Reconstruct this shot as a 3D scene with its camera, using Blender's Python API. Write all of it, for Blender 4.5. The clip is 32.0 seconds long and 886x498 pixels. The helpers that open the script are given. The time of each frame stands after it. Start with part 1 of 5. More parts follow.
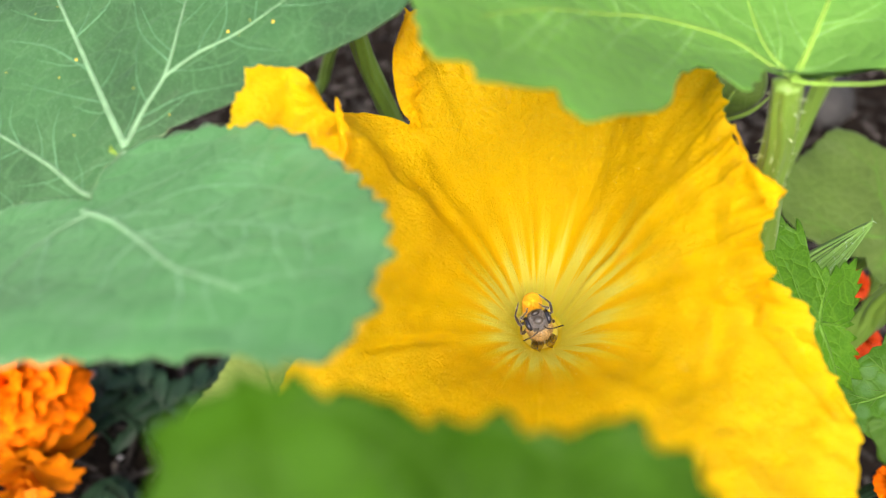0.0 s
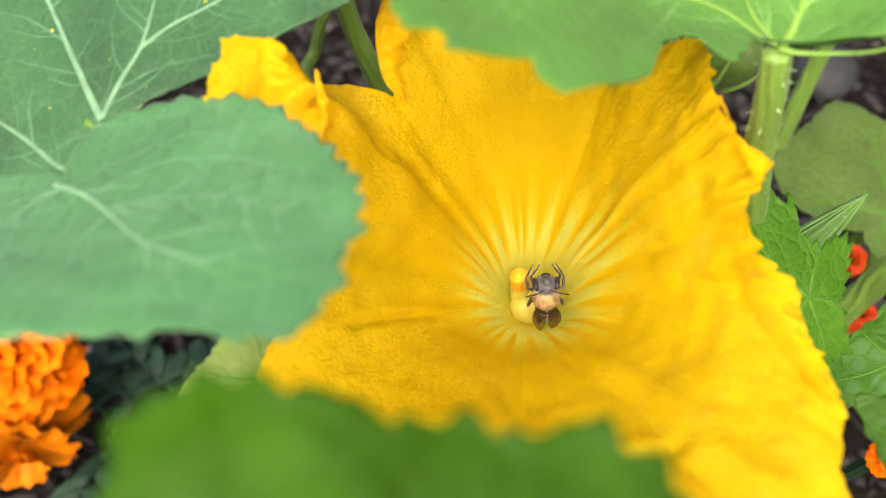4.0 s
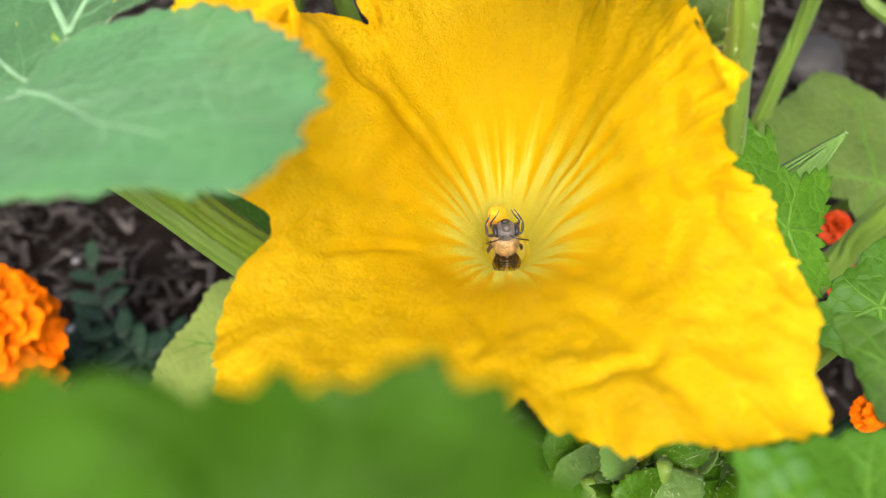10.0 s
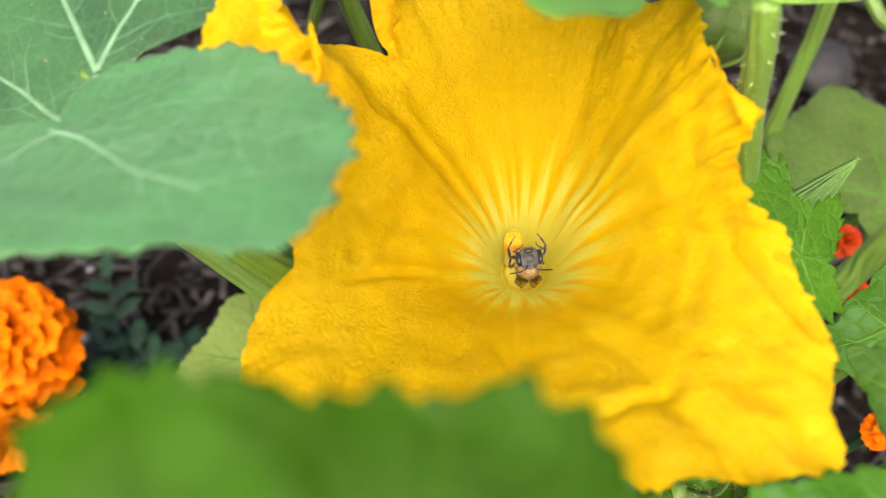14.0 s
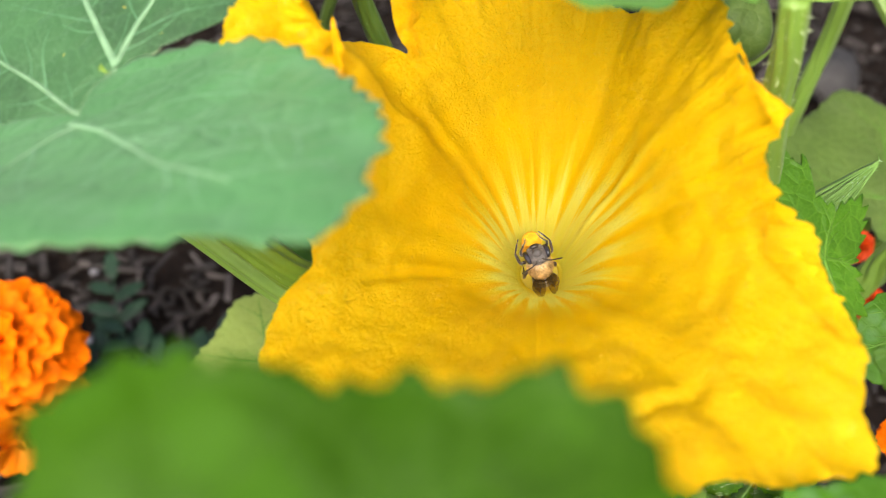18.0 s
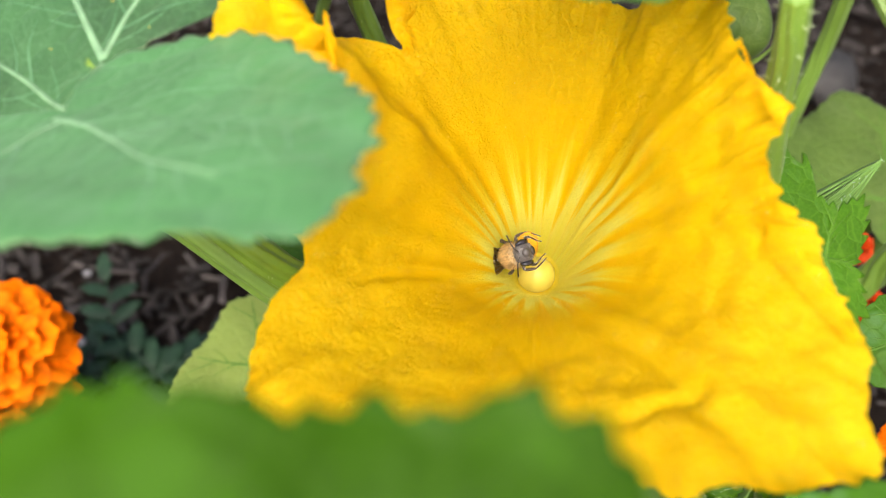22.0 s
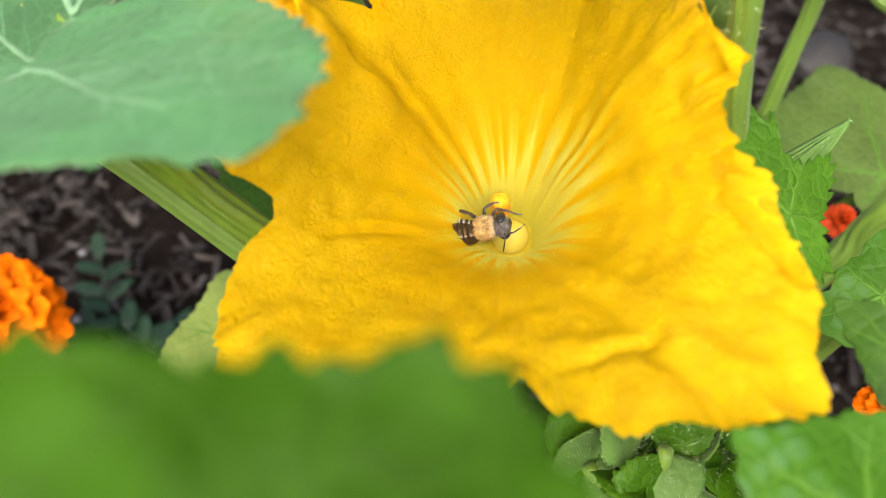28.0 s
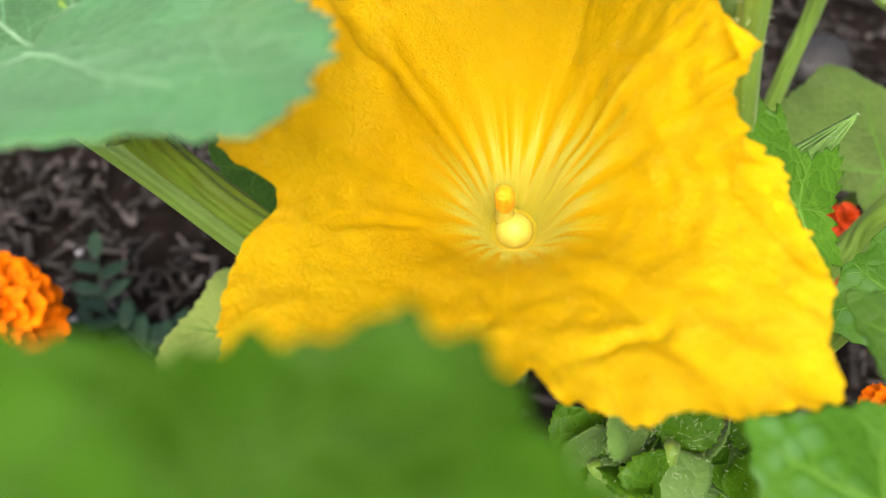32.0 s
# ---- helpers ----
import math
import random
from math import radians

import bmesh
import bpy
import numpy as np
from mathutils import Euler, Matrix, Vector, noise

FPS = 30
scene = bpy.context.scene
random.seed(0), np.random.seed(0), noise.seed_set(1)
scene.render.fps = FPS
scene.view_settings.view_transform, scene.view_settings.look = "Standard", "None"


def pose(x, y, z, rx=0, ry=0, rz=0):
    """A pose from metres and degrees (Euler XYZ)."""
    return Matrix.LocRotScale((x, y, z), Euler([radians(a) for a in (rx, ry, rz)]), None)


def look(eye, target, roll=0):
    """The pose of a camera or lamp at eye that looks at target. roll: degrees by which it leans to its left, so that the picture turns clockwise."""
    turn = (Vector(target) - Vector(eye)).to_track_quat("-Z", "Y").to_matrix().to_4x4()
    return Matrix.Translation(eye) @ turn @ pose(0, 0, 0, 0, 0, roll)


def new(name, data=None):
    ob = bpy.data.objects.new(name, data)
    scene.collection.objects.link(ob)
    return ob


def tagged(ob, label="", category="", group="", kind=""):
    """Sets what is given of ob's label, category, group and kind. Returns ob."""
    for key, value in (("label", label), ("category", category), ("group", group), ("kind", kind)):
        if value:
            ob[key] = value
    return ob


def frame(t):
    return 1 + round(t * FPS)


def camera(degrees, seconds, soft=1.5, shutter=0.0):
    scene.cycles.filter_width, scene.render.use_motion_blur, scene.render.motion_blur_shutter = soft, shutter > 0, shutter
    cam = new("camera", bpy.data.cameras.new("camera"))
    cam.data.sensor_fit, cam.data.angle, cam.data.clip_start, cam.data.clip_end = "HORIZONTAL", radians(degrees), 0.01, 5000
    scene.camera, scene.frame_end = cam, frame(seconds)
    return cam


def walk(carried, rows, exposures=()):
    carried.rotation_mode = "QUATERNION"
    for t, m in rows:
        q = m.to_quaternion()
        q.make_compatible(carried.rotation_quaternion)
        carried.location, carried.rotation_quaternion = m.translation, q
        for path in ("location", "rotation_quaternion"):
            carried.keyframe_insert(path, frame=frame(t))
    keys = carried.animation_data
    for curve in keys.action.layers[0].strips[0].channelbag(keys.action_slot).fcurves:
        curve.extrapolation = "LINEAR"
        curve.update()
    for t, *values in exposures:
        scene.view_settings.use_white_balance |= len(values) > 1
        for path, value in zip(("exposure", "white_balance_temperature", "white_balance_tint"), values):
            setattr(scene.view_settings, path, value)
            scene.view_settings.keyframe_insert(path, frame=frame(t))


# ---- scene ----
cam = camera(52.9, 32.0, soft=0.9)
# seconds, eye x y z, yaw, pitch, roll
ROWS = [
    (0, -0.01903, -0.11377, 0.31898, 2.339, -47.187, 1.909),
    (0.5, -0.02222, -0.11328, 0.31681, 1.290, -46.974, 2.831),
    (1, -0.02183, -0.11204, 0.31780, 1.459, -47.301, 2.636),
    (1.5, -0.01682, -0.10940, 0.31938, 2.474, -48.045, 1.700),
    (2, -0.01922, -0.11222, 0.31570, 1.666, -47.722, 2.505),
    (2.5, -0.01756, -0.11194, 0.31750, 2.475, -48.419, 1.900),
    (3, -0.01542, -0.11189, 0.31851, 2.907, -48.789, 1.526),
    (3.5, -0.01534, -0.11213, 0.31769, 2.734, -48.822, 1.534),
    (5.5, -0.01693, -0.11238, 0.31733, 2.772, -48.737, 1.627),
    (6, -0.01702, -0.11293, 0.31761, 2.350, -48.479, 1.912),
    (6.5, -0.01695, -0.11256, 0.31778, 2.740, -48.799, 1.678),
    (7, -0.01708, -0.11259, 0.31758, 2.901, -48.887, 1.507),
    (7.5, -0.01809, -0.11259, 0.31746, 2.953, -48.955, 1.559),
    (8, -0.01939, -0.11274, 0.31564, 2.477, -48.632, 1.875),
    (8.5, -0.01803, -0.11406, 0.31371, 2.273, -48.654, 2.114),
    (9, -0.01556, -0.11786, 0.30777, 1.910, -48.435, 2.355),
    (9.5, -0.01309, -0.12151, 0.30484, 2.306, -47.924, 1.871),
    (10, -0.01152, -0.12154, 0.30632, 2.140, -47.889, 2.045),
    (10.5, -0.01100, -0.12123, 0.30796, 2.283, -48.017, 1.880),
    (11, -0.01148, -0.12101, 0.30900, 2.287, -48.162, 1.876),
    (11.5, -0.01156, -0.12065, 0.30992, 2.494, -48.418, 1.659),
    (12, -0.01199, -0.12106, 0.30992, 2.588, -48.418, 1.668),
    (12.5, -0.01205, -0.12108, 0.31014, 2.620, -48.401, 1.621),
    (13, -0.01227, -0.12091, 0.31060, 2.612, -48.254, 1.690),
    (13.5, -0.01301, -0.12018, 0.31119, 2.800, -48.336, 1.584),
    (14, -0.01407, -0.11947, 0.31200, 2.657, -48.134, 1.641),
    (14.5, -0.01506, -0.12032, 0.31056, 2.489, -47.974, 1.899),
    (16.5, -0.01610, -0.11953, 0.31033, 2.475, -47.836, 1.994),
    (17, -0.01589, -0.11983, 0.31093, 2.632, -47.801, 1.964),
    (17.5, -0.01650, -0.11969, 0.31110, 2.748, -47.818, 1.950),
    (18, -0.01769, -0.11940, 0.30969, 2.490, -47.683, 2.102),
    (18.5, -0.01867, -0.11942, 0.30860, 2.308, -47.494, 2.338),
    (19, -0.01966, -0.11831, 0.30895, 2.335, -47.498, 2.238),
    (19.5, -0.01970, -0.11857, 0.30790, 2.208, -47.457, 2.321),
    (20, -0.01990, -0.11808, 0.30761, 2.069, -47.386, 2.364),
    (20.5, -0.01968, -0.11859, 0.30662, 1.878, -47.240, 2.544),
    (21, -0.02124, -0.11790, 0.30670, 1.941, -47.188, 2.523),
    (21.5, -0.02116, -0.11765, 0.30716, 2.042, -47.220, 2.487),
    (22, -0.01735, -0.11784, 0.30719, 2.227, -47.478, 2.389),
    (22.5, -0.01456, -0.11886, 0.30817, 2.456, -47.686, 2.162),
    (23, -0.01184, -0.12049, 0.30953, 2.910, -47.923, 1.844),
    (23.5, -0.00951, -0.12187, 0.31009, 2.774, -47.976, 1.876),
    (24, -0.00884, -0.12255, 0.30971, 2.735, -48.009, 1.935),
    (24.5, -0.00827, -0.12296, 0.30962, 2.581, -47.893, 1.982),
    (25, -0.00882, -0.12305, 0.30761, 2.721, -47.991, 1.845),
    (25.5, -0.00883, -0.12336, 0.30731, 2.854, -47.982, 1.885),
    (27.5, -0.01040, -0.12396, 0.30424, 2.656, -47.716, 2.098),
    (28, -0.01051, -0.12380, 0.30469, 2.793, -47.866, 1.909),
    (28.5, -0.01183, -0.12389, 0.30357, 2.369, -47.464, 2.316),
    (29, -0.01239, -0.12305, 0.30275, 2.276, -47.383, 2.324),
    (29.5, -0.01245, -0.12317, 0.30245, 2.430, -47.429, 2.276),
    (30, -0.01331, -0.12296, 0.30166, 2.412, -47.474, 2.243),
    (30.5, -0.01413, -0.12304, 0.30062, 2.539, -47.473, 2.255),
    (31, -0.01430, -0.12333, 0.30066, 2.470, -47.396, 2.336),
    (31.5, -0.01303, -0.12355, 0.30165, 2.622, -47.648, 2.158),
    (32, -0.01197, -0.12447, 0.30164, 2.403, -47.453, 2.336),
]
walk(cam, [(t, pose(x, y, z, 90 + pitch, 0, yaw) @ pose(0, 0, 0, 0, 0, roll)) for t, x, y, z, yaw, pitch, roll in ROWS])
cam.data.dof.use_dof = True
cam.data.dof.focus_distance = 0.178
cam.data.dof.aperture_fstop = 14.0

# ---- light: a bright overcast day ----
world = bpy.data.worlds.new("sky")
scene.world = world
world.use_nodes = True
wn = world.node_tree.nodes
sky = wn.new("ShaderNodeTexSky")
sky.sky_type, sky.sun_disc = "NISHITA", False
sky.sun_elevation, sky.sun_rotation = radians(53), radians(188)
sky.air_density, sky.dust_density = 0.6, 8.0
world.node_tree.links.new(sky.outputs[0], wn["Background"].inputs[0])
wn["Background"].inputs[1].default_value = 0.17
sun = new("sun", bpy.data.lights.new("sun", "SUN"))
sun.data.energy, sun.data.angle, sun.data.color = 1.25, radians(66), (1.0, 0.95, 0.87)
sun.matrix_world = look((-0.10, -0.71, 1.05), (0, 0, 0.1))
scene.view_settings.exposure = 1.05

# ---- shapes: outlines as (degrees, millimetres) round each leaf's node ----
FLOWER = (-0.0030, 0.0012, 0.1709)
RIM = [  # degrees round the flower, millimetres out, millimetres up
    (71.5, 35.2, 43), (70.4, 37, 47), (61.1, 32.8, 53), (54.1, 34.8, 57), (46.7, 33.5, 58), (35.3, 28, 59), (16.4, 26.3, 61), (8.9, 29.8, 61.3), (3.1, 29, 60), (-4, 27.6, 58.5), (-9.4, 27.9, 56), (-12, 30.4, 56.5), (-18.8, 30.4, 55.5), (-19.4, 34.2, 54.5), (-20, 37.2, 53.7), (-24.6, 38.5, 54), (-31, 41.9, 55), (-34.8, 46.6, 56), (-37.2, 48.8, 57), (-42.9, 51.5, 57), (-46.5, 54.2, 57), (-48.3, 58.8, 57), (-51.5, 60.5, 57.5), (-61.8, 55.1, 57), (-68.7, 52.7, 56), (-74.3, 52.5, 55), (-76.8, 49.3, 53.5), (-80.9, 49.2, 52), (-85.9, 45.6, 50), (-91.1, 40.2, 48), (-92.3, 44.9, 47.5), (-101.2, 49.3, 47), (-112.9, 53.7, 46), (-124, 58.8, 44), (-132.3, 61.8, 42), (-139.8, 58.6, 40), (-146.5, 55.2, 38), (-152.9, 50.3, 37), (-158.2, 42.6, 37.5), (-162.4, 41.7, 40), (-163, 45.5, 44), (-165.8, 48.7, 48), (-179.2, 47.8, 55), (-189.2, 54.6, 62), (-197.3, 52, 68), (-201.8, 46.6, 66), (-202.4, 45.2, 58), (-203, 43.3, 50), (-211.2, 47.4, 44), (-216.2, 42.6, 42), (-221, 35.5, 40.5), (-223.1, 38.8, 45), (-226.5, 44.4, 50), (-234.3, 51.4, 50), (-241.4, 40.8, 45), (-261.8, 38.2, 43),
]
SPLITS = (71.5, -9.4, -91.1, -158.2, -221, -288.5)
ANTHER_BASE, ANTHER_TIP = (-0.0021, 0.0020, 0.0030), (-0.0029, 0.0017, 0.0153)
FRONT_LOBE_CENTRE = (0.0198, -0.0151)
FRONT_LOBE = [(-210.8, 46.1), (-206.9, 68.3), (-192.6, 59.0), (-151.7, 31.6), (-129.7, 24.7), (-111.0, 21.5), (-85.6, 20.5), (-63.2, 23.1), (-52.9, 27.4), (-45.4, 30.9), (-38.5, 29.6), (-30.0, 28.3), (-22.8, 26.1), (-13.7, 25.4), (-2.2, 24.6), (14.3, 23.4), (26.5, 22.6), (43.2, 23.2), (61.4, 24.8), (77.6, 27.7), (91.6, 30.3), (104.9, 34.4), (112.3, 35.0), (122.1, 36.3), (129.2, 34.6), (138.8, 27.7)]
FRONT_LOBE_VEINS = [  # width, then places in millimetres
    (2, (-1.3, 0.7), (6.0, -4.8), (12.9, -12.0), (20.5, -20.2), (29.8, -26.2)),
    (0.9, (10.6, -9.3), (17.0, -9.6), (25.6, -11.2), (35.8, -15.7)),
    (0.6, (1.6, -0.9), (7.5, 3.2), (18.8, 5.9), (29.9, -0.0)),
    (0.6, (6.7, -4.6), (14.5, 0.2), (24.7, -1.4), (36.5, -8.0)),
    (1.4, (0.6, -0.5), (-3.3, -5.5), (-5.0, -12.4), (-3.0, -23.7)),
    (0.7, (12.2, -11.1), (11.0, -16.8), (12.2, -23.8)),
    (0.6, (20.5, -20.2), (23.0, -26.1), (23.7, -32.0)),
    (0.5, (26.0, -11.3), (27.4, -15.4), (27.3, -18.0)),
    (0.5, (34.2, -14.9), (35.9, -19.8), (36.2, -23.7)),
    (0.5, (-3.3, -6.2), (1.0, -17.3), (6.0, -25.3)),
]
BACK_BLADE = [(-11.5, 3.2), (15.7, 7.2), (17.7, 11.9), (18.2, 16.5), (20.5, 24.2), (23.5, 30.1), (24.2, 35.9), (24.7, 43.5), (26.8, 48.5), (33.5, 52.3), (50, 52.4), (77.8, 57.9), (104.9, 68.7), (126.6, 79.4), (144.5, 82.9), (161.7, 71.2), (177.7, 59.5), (197.2, 46.3), (222.9, 30.4), (252, 21.9), (270.6, 14.6), (283.8, 6.4)]
BACK_BLADE_VEINS = [  # width, then places in millimetres
    (2.2, (0.2, -1.5), (-4.7, 6.0), (-11.0, 15.4), (-19.9, 29.2), (-26.0, 39.6)),
    (1.8, (0.2, -0.8), (2.3, 5.6), (4.5, 11.7), (4.8, 21.4), (4.8, 30.4)),
    (1.5, (4.4, 10.9), (9.2, 15.1), (16.2, 19.1), (24.0, 25.2)),
    (1.9, (0.3, -2.1), (-3.5, -9.4), (-13.3, -3.5), (-22.9, 1.8), (-34.3, 7.6)),
    (1.8, (-2.4, -12.0), (-9.9, -12.3), (-18.9, -11.9), (-28.6, -10.1)),
    (0.8, (-8.8, 12.6), (-18.0, 18.1), (-26.0, 19.9)),
    (0.7, (-14.1, 19.5), (-9.4, 26.0), (-8.8, 32.9)),
    (0.6, (-5.3, 6.6), (-12.4, 8.5), (-21.4, 11.2)),
    (0.6, (4.5, 13.8), (-1.7, 19.7), (-4.8, 26.7)),
    (0.6, (12.0, 15.9), (12.9, 21.8), (11.2, 28.7)),
    (0.6, (1.8, 3.6), (8.7, 7.3), (17.0, 8.8)),
    (0.6, (-10.9, -4.8), (-13.0, 1.3), (-12.9, 6.5)),
    (0.5, (-18.0, -1.0), (-21.4, 3.8), (-22.1, 8.0)),
]
TOP_LEAF_CENTRE = (-0.0187, 0.0033)
TOP_LEAF = [(-367.5, 18.8), (-367, 22.6), (-366.5, 31.1), (-366, 36.4), (-362.6, 38.7), (-346.4, 41.6), (-332.5, 42.4), (-299.7, 25), (-210.5, 17.7), (-168.4, 31.6), (-154.8, 39.1), (-144.8, 41.9), (-132.6, 46.4), (-131, 41.5), (-125.2, 45.9), (-124, 41.7), (-119.7, 35.9), (-114.9, 39.1), (-111.2, 40.4), (-107.2, 33.6), (-96.8, 24), (-93.7, 16.9), (-87.6, 12.2), (-64.2, 8.6), (-51.4, 9.8), (-50.9, 14), (-50.4, 15.2), (-28.8, 14.3), (-1.4, 15.3)]
TOP_LEAF_VEINS = [  # width, then places in millimetres
    (1.6, (-0.0, 0.8), (-8.6, 5.1), (-21.2, 4.1), (-35.9, -6.5), (-45.5, -16.5)),
    (2, (0.9, 0.5), (3.5, 5.8), (7.4, 14.5), (10.8, 22.2)),
    (1.2, (0.1, 1.4), (-3.1, 6.4), (-5.1, 15.0)),
    (2.4, (0.2, 0.2), (3.8, -1.3), (11.5, -4.4), (17.4, -2.8)),
    (0.6, (-21.3, 3.8), (-26.2, -4.3), (-30.4, -15.6)),
    (0.6, (-31.0, -2.4), (-36.1, -12.6), (-39.3, -23.2)),
    (0.6, (-14.1, 4.8), (-17.8, -3.9), (-23.7, -16.8)),
    (0.6, (-35.9, -6.5), (-39.9, -17.4), (-43.9, -27.2)),
    (0.6, (4.5, 7.7), (9.4, 10.0), (14.5, 9.7)),
    (0.6, (-25.8, 1.2), (-27.2, 6.2), (-26.0, 13.3)),
]
LOW_ORIGIN = (0.0382, -0.0734, 0.2073)
LOW_LEAF = [(-198.9, 17.2), (-186.1, 15.7), (-167.1, 14.8), (-139.5, 13.8), (-89.5, 10.9), (-23.4, 15.5), (14.7, 21.2), (41, 21.4), (71.7, 14), (93.6, 12.4), (111.4, 12.3), (135.8, 14.3), (148.7, 16.7), (151.4, 18.9)]
RIGHT_ORIGIN = (0.0590, -0.0475, 0.2016)
RIGHT_LEAF = [(-208.8, 16.5), (-198.1, 13.9), (-180.4, 12.1), (-162.3, 11.5), (-129.7, 9.9), (-73.6, 10.1), (-24.9, 11.7), (22.9, 12.6), (65.2, 10.4), (116.4, 9.6), (128.6, 13.7), (141.9, 19.5)]
YOUNG_ORIGIN = (0.0440, -0.0117, 0.1956)
YOUNG_LEAF = [(-212.1, 17.5), (-185.3, 13.3), (-142.3, 10.1), (-92.1, 13.2), (-70.2, 11.9), (-43.8, 11.8), (-31.8, 8.1), (-2.3, 5.9), (36.4, 10.9), (55.8, 15.4), (74.1, 9.7), (96.3, 11.7), (98.2, 18.1), (106.7, 17.8), (110.6, 22.4), (120.9, 22.1)]
PALE_RIGHT_ORIGIN = (0.1147, 0.0880, 0.1187)
PALE_RIGHT = [(-186.6, 33.2), (-168.1, 21.9), (-145, 11.7), (-92.9, 19.7), (-71.5, 29.9), (-41.6, 37.9), (-2, 38), (36.5, 34.7), (79.5, 30.5), (98.4, 39.4), (109.2, 42.6), (122.1, 39.7), (134.1, 38.6), (156, 39.8)]
DARK_RIGHT_ORIGIN = (0.0743, -0.0015, 0.1644)
DARK_RIGHT = [(-155.8, 15.3), (-131.6, 13.3), (-97.3, 12.4), (-53.6, 20.8), (-0.1, 21.4), (43.2, 24.3), (79.5, 15.9), (110.2, 9.6), (171, 9.9), (179.9, 15.6)]
PALE_LEFT_ORIGIN = (-0.0722, 0.0280, 0.0937)
PALE_LEFT = [(108.4, 23.4), (125.5, 24.7), (144.9, 21.2), (163.3, 20.7), (180.6, 23.2), (195.8, 26.7), (217.8, 31.6), (249.5, 33.8), (290.1, 35.2), (326.2, 39.4), (358, 33.7), (397.8, 27), (434.5, 24.1)]
SIDE_ORIGIN = (-0.0683, 0.0463, 0.1414)
SIDE_LEAF = [(-175.1, 10.7), (-105.6, 11.5), (-71, 19.1), (-46, 20.7), (-8.1, 16.3), (54.7, 14.8), (105.6, 17.1), (147.5, 18.6)]
PETIOLE_FRONT = [(-0.0431, 0.0075, 0.1456), (-0.0551, 0.0016, 0.1664), (-0.0683, 0.0019, 0.1808), (-0.0765, -0.0013, 0.1945), (-0.0767, -0.0072, 0.2005), (-0.0727, -0.0112, 0.2275)]
PETIOLE_SIDE = [(-0.0452, 0.0067, 0.1381), (-0.0598, 0.0039, 0.1592), (-0.0734, 0.0041, 0.1748), (-0.0861, 0.0039, 0.1888), (-0.0973, 0.0046, 0.1993)]
TOP_STEM = [(0.0262, -0.0043, 0.2412), (0.0280, -0.0039, 0.2321), (0.0303, -0.0014, 0.2194), (0.0351, 0.0014, 0.1986), (0.0455, 0.0155, 0.1636)]
BACK_STEM = [(-0.0508, 0.0656, 0.2095), (-0.0477, 0.0680, 0.1915), (-0.0416, 0.0691, 0.1722), (-0.0315, 0.0796, 0.1278)]
BACK_STEM_THIN = [(-0.0383, 0.0946, 0.0880), (-0.0566, 0.0997, 0.1265), (-0.0674, 0.0965, 0.1507), (-0.0646, 0.0988, 0.1594), (-0.0610, 0.0979, 0.1718), (-0.0561, 0.0977, 0.1848)]
THIN_STEM = [(0.0824, 0.1084, 0.1895), (0.0846, 0.1129, 0.1599), (0.0825, 0.1110, 0.1382), (0.0812, 0.1099, 0.1105), (0.0829, 0.1121, 0.0722)]
FAR_STEM = [(0.1043, 0.1522, 0.1606), (0.1136, 0.1404, 0.1498), (0.1249, 0.1274, 0.1377)]
RIGHT_PETIOLE = [(0.0967, 0.0396, 0.1678), (0.0908, 0.0385, 0.1510), (0.0870, 0.0384, 0.1390), (0.0815, 0.0364, 0.1281), (0.0759, 0.0354, 0.1113)]
YOUNG_TIP = (0.0597, 0.0137, 0.1971)
YOUNG_BASE = (0.0468, 0.0040, 0.1810)
MARIGOLDS = [(-0.1674, 0.0463, 0.0666), (-0.1672, 0.0357, 0.0403), (0.0989, 0.0705, 0.1148), (0.1005, 0.0555, 0.1081), (0.0878, -0.0020, 0.1251)]
SHOOT = [(0.0281, -0.0453, 0.1488), (0.0271, -0.0394, 0.1610), (0.0222, -0.0380, 0.1557), (0.0347, -0.0371, 0.1560), (0.0279, -0.0390, 0.1477), (0.0393, -0.0380, 0.1455), (0.0151, -0.0365, 0.1478), (0.0204, -0.0403, 0.1468), (0.0104, -0.0395, 0.1412)]
BUD = [(0.0429, 0.0763, 0.1732), (0.0478, 0.0820, 0.1915)]
GREYLEAVES = [(-0.1507, 0.0774, 0.0300), (-0.1336, 0.0734, 0.0300), (-0.1218, 0.0853, 0.0300), (-0.1541, 0.0613, 0.0300), (-0.1373, 0.0626, 0.0300), (-0.1226, 0.0638, 0.0300), (-0.1422, 0.0628, 0.0300), (-0.1338, 0.0711, 0.0300), (-0.1432, 0.0459, 0.0300), (-0.1304, 0.0377, 0.0300), (-0.1488, 0.0318, 0.0300)]
PEBBLES = [(0.1789, 0.3091, 0.0080), (-0.1689, 0.0831, 0.0080), (-0.1694, 0.1108, 0.0050), (-0.1693, 0.1114, 0.0050)]
